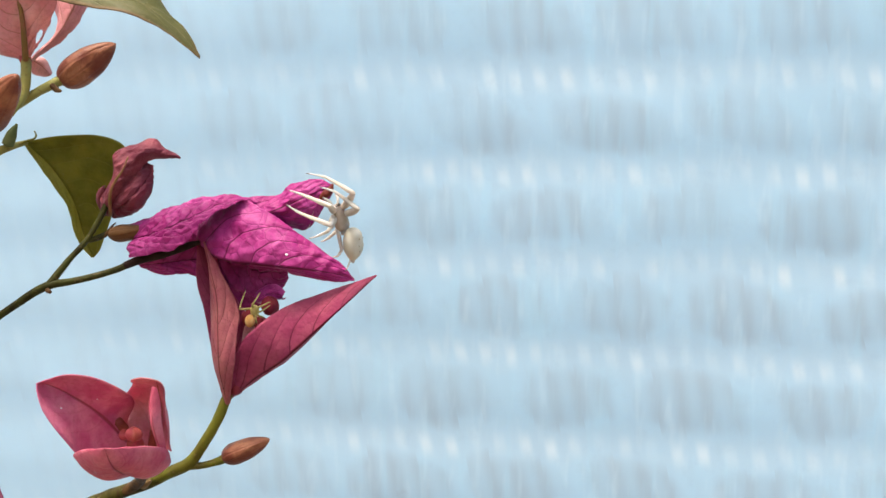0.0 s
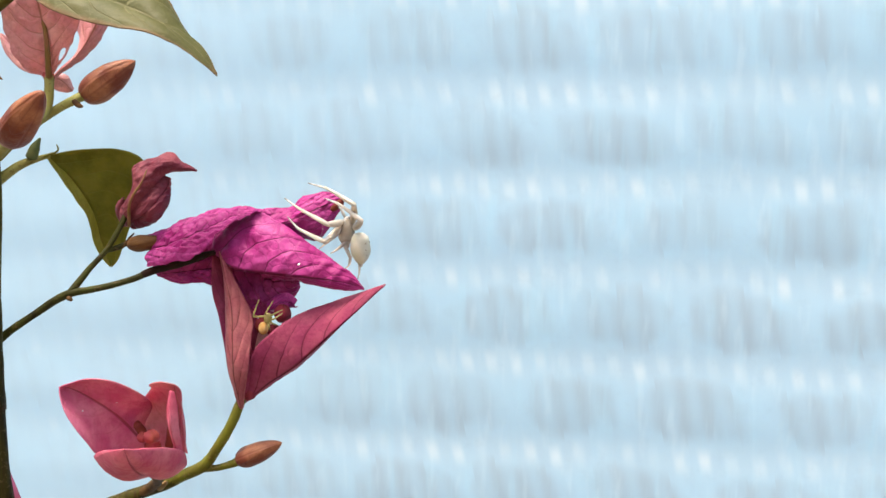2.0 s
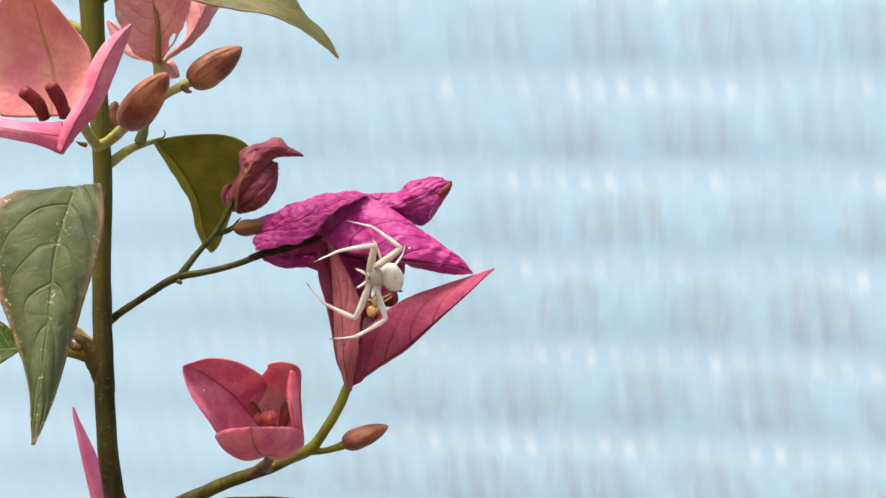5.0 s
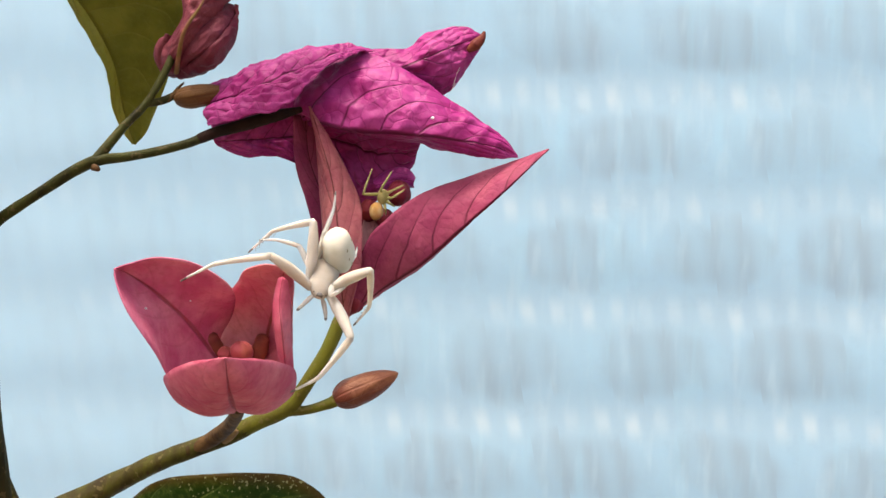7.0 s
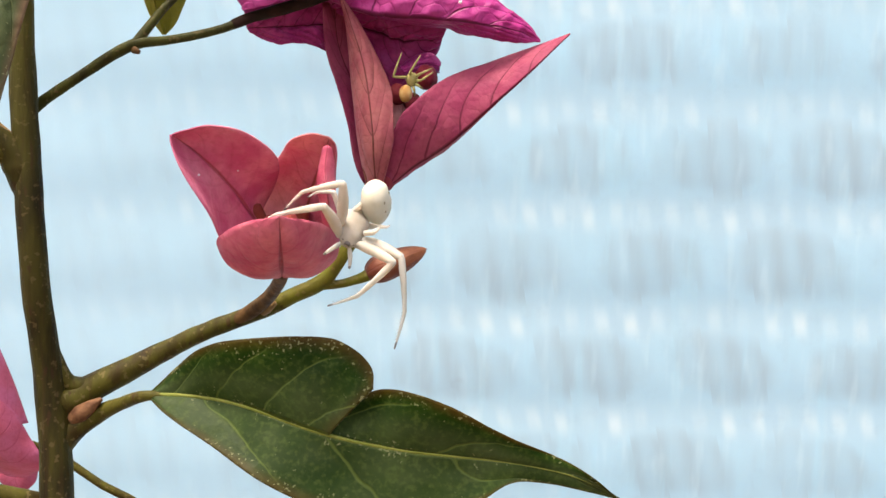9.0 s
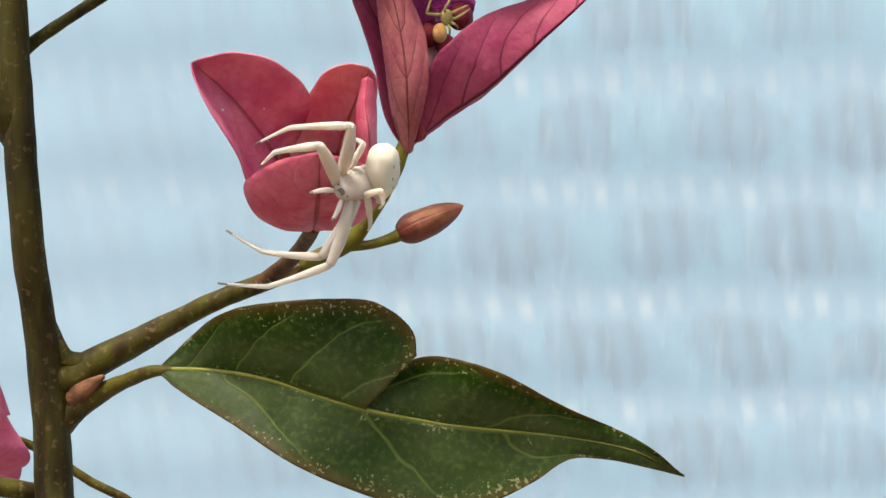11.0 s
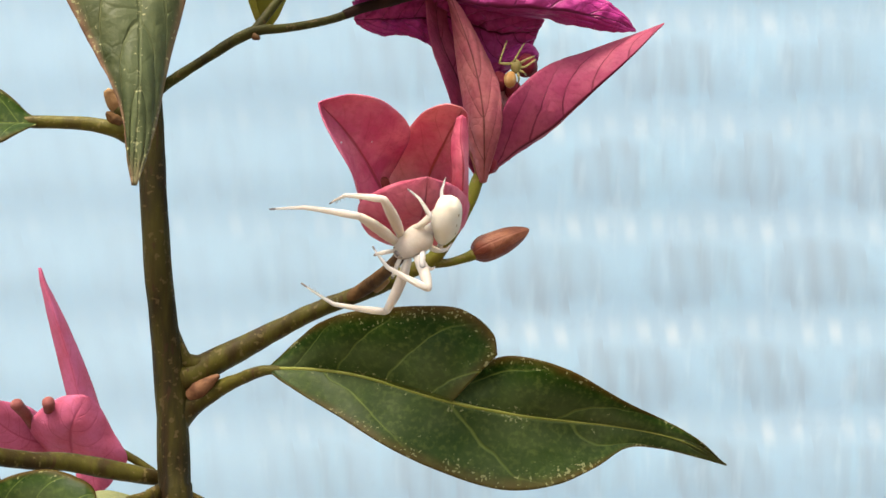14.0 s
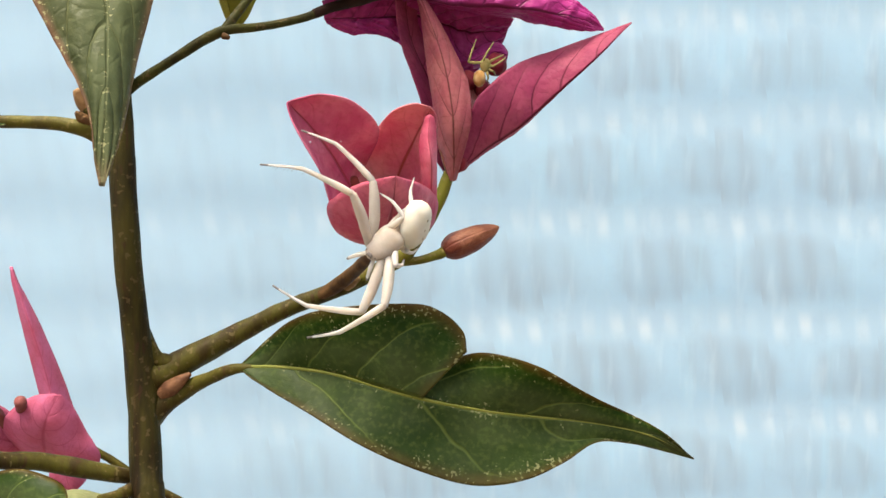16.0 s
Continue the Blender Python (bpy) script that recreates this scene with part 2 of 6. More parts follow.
knob_tan = plain_material("knob_tan", rgb(0.26, 0.16, 0.075), rgb(0.17, 0.095, 0.04), 420, 0.7, 0.5)
bud_tan = plain_material("bud_tan", rgb(0.16, 0.078, 0.038), rgb(0.085, 0.036, 0.018), 800, 0.6, 0.5)
rib_brown = plain_material("rib_brown", rgb(0.10, 0.055, 0.020), rgb(0.15, 0.05, 0.035), 500)
rib_olive = plain_material("rib_olive", rgb(0.17, 0.105, 0.035), rgb(0.24, 0.11, 0.06), 400)
brown_bark = plain_material("brown_bark", rgb(0.105, 0.055, 0.020), rgb(0.055, 0.028, 0.012), 600, 0.7, 0.5)
bud_skin = blade_material("bud_skin", rgb(0.145, 0.036, 0.020), rgb(0.34, 0.14, 0.068), rgb(0.13, 0.03, 0.02), ribs=4, net=0.2, veins=0.38, glow=0.1, rough=0.45, stripes=3, pucker=0.3, relief=0.25, gloss=0.25)
husk_brown = blade_material("husk_brown", rgb(0.13, 0.062, 0.022), rgb(0.07, 0.03, 0.014), rgb(0.08, 0.035, 0.015), ribs=5, net=0.3, veins=0.4, glow=0.1, stripes=3, relief=0.3)
tube_pink = plain_material("tube_pink", rgb(0.34, 0.065, 0.075), rgb(0.27, 0.065, 0.045), 700)
bract_brown = plain_material("bract_brown", rgb(0.20, 0.045, 0.035), rgb(0.26, 0.075, 0.045), 500)
floret_dull = plain_material("floret_dull", rgb(0.19, 0.06, 0.055), rgb(0.15, 0.045, 0.04), 500)
tip_brown = plain_material("tip_brown", rgb(0.10, 0.018, 0.014), rgb(0.13, 0.03, 0.015), 600)
floret_maroon = plain_material("floret_maroon", rgb(0.13, 0.014, 0.02), rgb(0.17, 0.03, 0.028), 600)
tube_red = plain_material("tube_red", rgb(0.16, 0.015, 0.03), rgb(0.22, 0.03, 0.035), 700)
spider_white = plain_material("spider_white", rgb(0.53, 0.515, 0.43), rgb(0.59, 0.57, 0.49), 700, 0.5, 0.15, subsurface=0.8, gloss=0.2)
spider_head = plain_material("spider_head", rgb(0.41, 0.365, 0.30), rgb(0.47, 0.42, 0.36), 700, 0.5, 0.15, subsurface=0.9, gloss=0.15)
spider_leg = plain_material("spider_leg", rgb(0.43, 0.395, 0.35), rgb(0.48, 0.445, 0.40), 700, 0.5, 0.15, subsurface=1.0, gloss=0.15)
spider_pit = plain_material("spider_pit", rgb(0.25, 0.22, 0.15), rgb(0.30, 0.27, 0.19), 900, 0.6)
spider_claw = plain_material("spider_claw", rgb(0.12, 0.108, 0.10), rgb(0.20, 0.18, 0.165), 900, 0.5)
green_spider = plain_material("green_spider", rgb(0.22, 0.19, 0.06), rgb(0.30, 0.25, 0.10), 900, 0.45, 0.2, subsurface=0.3)
amber = plain_material("amber", rgb(0.46, 0.25, 0.08), rgb(0.56, 0.38, 0.17), 900, 0.35, 0.2, subsurface=0.4)


def sheet_material():
    """Pale blue ribbed sheet: a pale dashed line and a painted sheen on every rib and a run-off stain of grey upright
    streaks under it.
    """
    n = Nodes("weathered_sheet")
    place = n.coords("Object")
    at = n.add("SeparateXYZ", {0: place})
    shift = n.math("MULTIPLY", n.noise(9.0, 2, place), 0.007)
    rows = n.math("ADD", n.math("DIVIDE", n.math("ADD", at.outputs[2], shift), PITCH), 0.46)
    row = n.math("ROUND", rows)
    off = n.math("SUBTRACT", rows, row)
    # upright channels inside the sheet, a little out of true
    bend = n.math("ADD", at.outputs[0], n.math("MULTIPLY_ADD", n.noise(22.0, 2, place), 0.005, n.math("MULTIPLY", at.outputs[2], 0.18)))
    column = n.math("DIVIDE", bend, 0.0063)
    ridge = n.math("MULTIPLY_ADD", n.math("COSINE", n.math("MULTIPLY", column, 6.2832)), 0.5, 0.5)
    cell = n.add("CombineXYZ", {0: n.math("ROUND", column), 1: row})
    luck = n.add("TexWhiteNoise", {"Vector": cell.outputs[0]}, noise_dimensions="2D").outputs[0]
    leaning = n.add("Mapping", {0: place, 2: (0.0, 0.16, 0.0), 3: (210.0, 1.0, 22.0)}).outputs[0]
    streak = n.noise(1.0, 3, leaning, 0.55)
    wisp = n.step(n.noise(1.0, 2, n.add("Mapping", {0: place, 2: (0.0, 0.22, 0.0), 3: (300.0, 1.0, 62.0)}).outputs[0], 0.5), 0.52, 0.74)
    # grey pools of old water stand in every second bay, staggered from row to row
    floor_row = n.math("FLOOR", rows)
    bay = n.math("ADD", n.math("DIVIDE", bend, 0.0305), n.math("MULTIPLY", floor_row, 0.46))
    bay = n.math("ADD", bay, n.math("MULTIPLY", n.noise(26.0, 2, place), 0.5))
    pool = n.math("ABSOLUTE", n.math("SUBTRACT", n.math("FRACT", bay), 0.5))
    tall = n.math("ABSOLUTE", n.math("SUBTRACT", n.math("ADD", n.math("FRACT", rows), n.math("MULTIPLY_ADD", luck, 0.16, -0.08)), 0.54))
    pool = n.math("ADD", n.math("POWER", n.math("MULTIPLY", pool, 2.15), 2.6), n.math("POWER", n.math("MULTIPLY", tall, 2.75), 2.6))
    pool = n.math("SUBTRACT", 1.0, n.step(n.math("ADD", pool, n.math("MULTIPLY_ADD", n.noise(75.0, 2, place), 0.9, -0.45)), 0.2, 1.05))
    pool = n.math("MULTIPLY", pool, n.math("MULTIPLY_ADD", n.step(n.noise(20.0, 2, place), 0.30, 0.60), 0.55, 0.45))
    # rises from left to right and scales the marks below
    rightward = n.math("MULTIPLY_ADD", n.step(n.math("ADD", at.outputs[0], n.math("MULTIPLY", n.noise(8.0, 2, place), 0.08)), -0.08, 0.09), 0.78, 0.22)
    # highlights of the ribs put into the colour: pale dashes and a soft band
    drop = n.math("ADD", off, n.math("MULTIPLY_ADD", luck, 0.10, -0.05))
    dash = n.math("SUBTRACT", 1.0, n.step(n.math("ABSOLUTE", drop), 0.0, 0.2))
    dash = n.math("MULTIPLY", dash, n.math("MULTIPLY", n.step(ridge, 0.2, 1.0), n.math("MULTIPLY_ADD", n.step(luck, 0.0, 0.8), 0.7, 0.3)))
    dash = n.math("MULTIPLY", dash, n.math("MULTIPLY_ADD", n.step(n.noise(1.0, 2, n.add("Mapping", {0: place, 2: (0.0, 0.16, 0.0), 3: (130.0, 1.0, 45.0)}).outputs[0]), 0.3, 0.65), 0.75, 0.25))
    sheen_band = n.math("SUBTRACT", 1.0, n.step(n.math("ABSOLUTE", off), 0.05, 0.34))
    stain = n.math("MULTIPLY", pool, n.math("MULTIPLY_ADD", n.math("MULTIPLY", n.math("SUBTRACT", 1.0, ridge), n.step(streak, 0.25, 0.6)), 0.6, 0.4))
    colour = n.mix(n.step(n.noise(14.0, 4, place), 0.3, 0.7), rgb(0.505, 0.73, 0.850), rgb(0.550, 0.765, 0.880))
    colour = n.mix(n.math("MULTIPLY", n.math("SUBTRACT", 1.0, rightward), 0.45), colour, rgb(0.66, 0.84, 0.93))  # paler towards the left
    colour = n.mix(n.math("MULTIPLY", n.math("MULTIPLY", n.math("SUBTRACT", 1.0, ridge), rightward), n.math("MULTIPLY", n.step(n.noise(30.0, 2, place), 0.38, 0.68), 0.16)), colour, rgb(0.42, 0.55, 0.66))
    colour = n.mix(n.math("MULTIPLY", n.math("MULTIPLY", stain, 0.58), rightward), colour, rgb(0.39, 0.475, 0.535))
    colour = n.mix(n.math("MULTIPLY", n.math("MULTIPLY", n.step(streak, 0.5, 0.72), rightward), 0.4), colour, rgb(0.55, 0.83, 0.95))
    colour = n.mix(n.math("MULTIPLY", n.math("MULTIPLY", wisp, rightward), 0.34), colour, rgb(0.72, 0.88, 0.95))
    colour = n.mix(n.math("MULTIPLY", n.math("MULTIPLY", sheen_band, 0.26), rightward), colour, rgb(0.72, 0.88, 0.95))
    colour = n.mix(n.math("MULTIPLY", n.math("MULTIPLY", dash, 0.72), rightward), colour, rgb(0.86, 0.96, 0.99))
    colour = n.mix(n.math("MULTIPLY", n.step(n.noise(260.0, 3, place, 0.6), 0.5, 0.8), n.math("MULTIPLY", rightward, 0.16)), colour, rgb(0.40, 0.56, 0.66))
    # small blisters: a dark rim with a bright drop beside it
    blister = n.add("TexVoronoi", {"Vector": place, "Scale": 34.0, "Randomness": 1.0}).outputs
    rare = n.step(n.add("SeparateXYZ", {0: blister[1]}).outputs[0], 0.72, 0.76)
    size = n.math("ADD", blister[0], n.math("MULTIPLY_ADD", n.noise(300.0, 2, place), 0.12, -0.06))
    rim = n.math("MULTIPLY", n.step(size, 0.04, 0.07), n.math("SUBTRACT", 1.0, n.step(size, 0.07, 0.12)))
    colour = n.mix(n.math("MULTIPLY", n.math("MULTIPLY", rim, rare), 0.4), colour, rgb(0.38, 0.46, 0.52))
    colour = n.mix(n.math("MULTIPLY", n.math("MULTIPLY", n.math("SUBTRACT", 1.0, n.step(size, 0.02, 0.06)), rare), 0.55), colour, rgb(0.86, 0.96, 0.99))
    bump = n.add("Bump", {"Height": streak, "Strength": 0.1, "Distance": 0.001})
    for key, value in {"Base Color": colour, "Roughness": 0.55, "Normal": bump.outputs[0], "Specular IOR Level": 0.3}.items():
        n.put(n.bsdf.inputs[key], value)
    # thin milky plastic: daylight from behind comes through it
    milk = n.add("BsdfTranslucent", {"Color": n.mix(0.2, colour, rgb(0.80, 0.91, 0.97))})
    n.put(n.out.inputs[0], n.add("MixShader", {0: 0.5, 1: n.bsdf.outputs[0], 2: milk.outputs[0]}).outputs[0])
    return n.mat


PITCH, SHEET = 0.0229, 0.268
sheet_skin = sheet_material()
soil = plain_material("soil", rgb(0.16, 0.12, 0.08), rgb(0.10, 0.075, 0.05), 2.3, 0.95, 0.8, 1.0, rgb(0.25, 0.21, 0.16), fine=90)

# ---- building helpers ----
ORIGIN = Vector((0.0, 0.17, 0.96))  # the plant's numbers are millimetres from here


def mm(p):
    return ORIGIN + Vector(p) * 0.001


def mesh_of(bm, name, material):
    data = bpy.data.meshes.new(name)
    bm.to_mesh(data)
    bm.free()
    data.materials.append(material)
    for face in data.polygons:
        face.use_smooth = True
    return data


def part(name, bm, material, parent, label=""):
    """One mesh object under a thing or a part, in world coordinates."""
    ob = new(name, mesh_of(bm, name, material))
    if parent:
        ob.parent = parent
        ob.matrix_parent_inverse = parent.matrix_world.inverted()
    return tagged(ob, label)


def spline(points, count):
    """Evenly spaced points on a smooth curve through a few given ones."""
    p = [Vector(q) for q in points]
    p = [2 * p[0] - p[1]] + p + [2 * p[-1] - p[-2]]
    dense = []
    for a, b, c, d in zip(p, p[1:], p[2:], p[3:]):
        for k in range(24):
            t = k / 24
            dense.append(0.5 * (2 * b + (c - a) * t + (2 * a - 5 * b + 4 * c - d) * t * t + (3 * b - a - 3 * c + d) * t ** 3))
    dense.append(p[-2])
    run = np.cumsum([0.0] + [(b - a).length for a, b in zip(dense, dense[1:])])
    want = np.linspace(0, run[-1], count)
    xyz = np.array(dense)
    return [Vector([np.interp(w, run, xyz[:, k]) for k in range(3)]) for w in want]


def tube(name, material, parent, points, radii, sides=14, lump=0.03):
    """A round stem through the points, with slightly uneven girth; radii in millimetres."""
    steps = max(8, 7 * len(points))
    middle = [mm(q) for q in spline(points, steps + 1)]
    bm = bmesh.new()
    rings = []
    side = Vector((0.31, 0.2, 0.93)).normalized()
    for k, c in enumerate(middle):
        along = (middle[min(k + 1, steps)] - middle[max(k - 1, 0)]).normalized()
        side = (side - along * side.dot(along)).normalized()
        other = along.cross(side)
        r = 0.001 * float(np.interp(k / steps * (len(radii) - 1), range(len(radii)), radii))
        ring = []
        for j in range(sides):
            a = 2 * math.pi * j / sides
            q = c + (side * math.cos(a) + other * math.sin(a)) * r
            ring.append(bm.verts.new(q + (q - c) * lump * 3 * noise.noise(q * 500)))
        rings.append(ring)
    for a, b in zip(rings, rings[1:]):
        for j in range(sides):
            bm.faces.new((a[j], a[(j + 1) % sides], b[(j + 1) % sides], b[j]))
    for ring, tip, flip in ((rings[0], middle[0], True), (rings[-1], middle[-1], False)):
        along = (middle[-1] - middle[-2]).normalized() if not flip else (middle[0] - middle[1]).normalized()
        top = bm.verts.new(tip + along * 0.0005 * radii[0 if flip else -1])
        for j in range(sides):
            f = (ring[j], ring[(j + 1) % sides], top)
            bm.faces.new(f[::-1] if flip else f)
    return part(name, bm, material, parent)


def blade(name, material, parent, left, mid, right, bulge=0.1, wave=0.2, start=0.0, nu=44, nv=11, thick=0.15, ragged=0.0, fold=0.0, crumple=0.0, quilt=0.0, hole=None):
    """A leaf or bract spanned between its midrib and its edges, domed by bulge and crumpled by wave (millimetres); hole is an eaten gap (u, v and its two radii)."""
    rib = spline(mid, nu + 1)
    halves = [(-1, spline(left, nu + 1))] if left else []
    if right:
        halves.append((1, spline(right, nu + 1)))
    bm = bmesh.new()
    layer = bm.loops.layers.uv.new("UVMap")
    grid, uvs = [], {}
    whole = len(halves) == 2
    for k in range(nu + 1):
        along = (rib[min(k + 1, nu)] - rib[max(k - 1, 0)]).normalized()
        row = []
        spans = []
        for sign, curve in halves:
            cells = range(nv, -1, -1) if sign < 0 else range(1 if whole else 0, nv + 1)
            spans += [(sign, curve[k], j / nv) for j in cells]
        wide = (halves[-1][1][k] - (halves[0][1][k] if whole else rib[k])) * (halves[-1][0] if not whole else 1)
        face = along.cross(wide)
        face = face.normalized() if face.length > 1e-9 else Vector((0, -1, 0))
        if face.y > 0:
            face = -face
        for sign, edge, s in spans:
            q = rib[k].lerp(edge, s)
            dome = bulge * (edge - rib[k]).length * 4 * (s - s * s)
            crease = 1.1 * (0.3 - abs(noise.noise(q * 0.30))) + 0.35 * (0.25 - abs(noise.noise(q * 0.75 + Vector((7, 0, 0))))) + 0.5 * noise.noise(q * 0.14) + fold * (0.2 - abs(noise.noise(Vector((q.x * 0.5 + q.z * 0.3, q.y * 0.5, q.z * 1.1 - q.x * 0.45)))))
            if crumple:
                # sharp creases over the whole blade, as in drying tissue
                crease += crumple / wave * (1.5 * (0.2 - abs(noise.noise(q * 0.24 + Vector((3, 1, 5))))) + 0.7 * (0.2 - abs(noise.noise(q * 0.6 + Vector((11, 4, 2))))) + 0.25 * (0.2 - abs(noise.noise(q * 1.3))))
            if quilt:
                # the skin swells between the sunken side veins
                ribs, slant = QUILT[material.name]
                phase = ribs * (start + (1 - start) * k / nu - slant * 0.5 * (0.6 * s + s * s))
                dome += quilt * (abs(math.cos(math.pi * phase)) ** 0.6 - 0.6) * min(1.0, 4 * s) * (1 - 0.5 * s)
            tear = (edge - rib[k]).normalized() * ragged * s ** 3 * (noise.noise(q * 0.5) + 0.5 * noise.noise(q * 1.3)) if s else Vector()
            v = bm.verts.new(mm(q + tear + face * (dome + wave * crease * (1.0 if crumple else (0.35 if whole else 0.0) + 0.65 * s))))
            uvs[v] = (start + (1 - start) * k / nu, 0.5 + 0.5 * sign * s)
            row.append(v)
        grid.append(row)
    for a, b in zip(grid, grid[1:]):
        for j in range(len(a) - 1):
            if hole and ((uvs[a[j]][0] - hole[0]) / hole[2]) ** 2 + ((uvs[a[j]][1] - hole[1]) / hole[3]) ** 2 < 1:
                continue
            f = bm.faces.new((a[j], a[j + 1], b[j + 1], b[j]))
            for loop in f.loops:
                loop[layer].uv = uvs[loop.vert]
    ob = part(name, bm, material, parent)
    solid = ob.modifiers.new("thickness", "SOLIDIFY")
    solid.thickness, solid.offset = thick * 0.001, 0.0
    return ob


def blob(name, material, parent, at, radius, squash=1.0):
    """A small swollen body, lumpy and slightly five-lobed; radius in millimetres."""
    bm = bmesh.new()
    bmesh.ops.create_uvsphere(bm, u_segments=20, v_segments=12, radius=radius * 0.001)
    for v in bm.verts:
        a = math.atan2(v.co.y, v.co.x)
        v.co *= 1 + 0.09 * math.cos(5 * a) + 0.10 * noise.noise(v.co * 900)
        v.co.z *= squash
        v.co += mm(at)
    return part(name, bm, material, parent)


def bud_body(name, material, parent, base, tip, radius):
    """A pointed bud wrapped in three bracts: keeled round its axis, widest below the middle."""
    base, tip = mm(base), mm(tip)
    along = (tip - base).normalized()
    side = along.cross(Vector((0.2, -1, 0.3))).normalized()
    other = along.cross(side)
    bm = bmesh.new()
    layer = bm.loops.layers.uv.new("UVMap")
    rings, nu, nv = [], 26, 48
    for k in range(nu + 1):
        t = k / nu
        girth = max(0.0, 1 - abs(2 * t ** 0.8 - 1) ** 2.3) ** 0.75 * (1 - 0.12 * t) + 0.14 * (1 - t)
        ring = []
        for j in range(nv):
            a = 2 * math.pi * j / nv
            lap = (3 * a / (2 * math.pi) + 0.35 * t + 0.2 * radius) % 1.0  # each bract lies over the edge of the next
            r = 0.001 * radius * girth * (0.94 + 0.13 * lap * min(1.0, 8 * (1 - lap)) + 0.05 * noise.noise(Vector((2 * math.cos(a), 2 * math.sin(a), 4 * t + radius))))
            ring.append(bm.verts.new(base.lerp(tip, t) + (side * math.cos(a) + other * math.sin(a)) * r))
        rings.append(ring)
    for k in range(nu):
        for j in range(nv):
            f = bm.faces.new((rings[k][j], rings[k][(j + 1) % nv], rings[k + 1][(j + 1) % nv], rings[k + 1][j]))
            for loop, (dk, dj) in zip(f.loops, ((0, 0), (0, 1), (1, 1), (1, 0))):
                loop[layer].uv = ((k + dk) / nu, (j % (nv // 3) + dj) / (nv // 3))
    bmesh.ops.remove_doubles(bm, verts=bm.verts, dist=0.00002)
    return part(name, bm, material, parent)


# ---- setting ----


def corrugated_sheet():
    """A sheet fence with level ridges, slightly buckled."""
    bm = bmesh.new()
    xs, zs = np.linspace(-1.6, 1.6, 121), np.arange(-0.1, 2.0, PITCH / 8)
    grid = []
    for z in zs:
        row = []
        for x in xs:
            buckle = 0.004 * noise.noise(Vector((x * 3, 0, z * 2)))
            row.append(bm.verts.new((x, 0.00018 * math.sin(2 * math.pi * z / PITCH) + buckle, z - 0.96)))
        grid.append(row)
    for a, b in zip(grid, grid[1:]):
        for j in range(len(xs) - 1):
            bm.faces.new((a[j], a[j + 1], b[j + 1], b[j]))
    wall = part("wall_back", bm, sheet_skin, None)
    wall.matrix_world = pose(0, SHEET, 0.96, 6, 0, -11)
    solid = wall.modifiers.new("thickness", "SOLIDIFY")
    solid.thickness, solid.offset = 0.0015, 1.0
    return tagged(wall, "pale blue corrugated sheet fence with painted sheen on its ridges and grey streaks", "wall", kind="structure")


def ground():
    bm = bmesh.new()
    bmesh.ops.create_grid(bm, x_segments=60, y_segments=60, size=60)
    for v in bm.verts:
        v.co.z = 0.004 * noise.noise(v.co * 0.7) - 0.004
    return tagged(part("ground", bm, soil, None), "bare brown soil", "ground", kind="structure")


corrugated_sheet()
ground()

# ---- the plant ----
plant = tagged(new("bougainvillea"), "bougainvillea shoot with pink bracts, brown buds and dark green leaves", "plant")
plant.matrix_world = pose(-0.06, 0.18, 0.0)
bpy.context.view_layer.update()
# ---- plant ----
# Main stem, its side shoots and twigs
stem = tube("stem", bark, plant, [(-81.0, 10.0, 98.3), (-81.3, 10.0, 84.7), (-80.8, 10.0, 73.1), (-79.1, 10.0, 50.7), (-78.7, 8.6, 30.2), (-77.4, 7.6, 5.8), (-76.2, 8.9, -7.3), (-75.4, 8.8, -16.6), (-75.1, 8.1, -24.6), (-74.9, 8.0, -33.0), (-75.0, 12.0, -120.0)], [2.2, 2.1, 1.85, 1.56, 1.54, 1.62, 1.68, 1.74, 2.05, 2.15, 2.2, 2.2, 2.2, 2.2, 2.2, 2.2], sides=20)
tagged(stem, "olive brown woody main stem with fine specks")
tube("stem", bark, plant, [(-75, 12, -118), (-66, 11, -300), (-60, 10, -600), (-60, 10, -962)], [2.2, 2.8, 3.6, 4.5])
shoot = tube("shoot", young_bark, plant, [(-76.4, 9.0, -9.0), (-75.0, 9.3, -11.4), (-73.2, 10.0, -11.5), (-71.2, 10.4, -10.35), (-64.6, 10.0, -6.9), (-57.3, 9.0, -3.1), (-49.0, 8.0, 0.2), (-47.0, 7.8, 1.15)], [1.5, 1.9, 1.75, 1.45, 1.2, 1.15, 1.1, 1.05])
tube("green_tip", shoot_green, shoot, [(-48.4, 8.0, 0.5), (-45.2, 7.5, 2.1), (-41.9, 7.0, 3.9), (-39.5, 6.5, 7.3), (-37.4, 6.4, 10.9), (-35.9, 6.6, 14.6), (-35.3, 6.5, 15.9)], [1.08, 1.06, 1.0, 0.9, 0.85, 0.9, 0.8])
tube("fillet", young_bark, shoot, [(-75.7, 9.2, -3.7), (-74.8, 9.4, -7.5), (-73.9, 9.7, -9.4), (-71.9, 10.0, -10.0)], [0.4, 0.8, 1.1, 1.1])
tagged(shoot, "green-brown side shoot rising to the flowers")
peduncle = tube("peduncle", brown_bark, plant, [(-54.5, 8.8, -2.2), (-51.2, 7.2, -0.2), (-49.2, 3.6, 1.9), (-48.0, -1.8, 4.2), (-47.4, -7.2, 6.3)], [0.8, 0.95, 0.85, 0.8, 0.8])
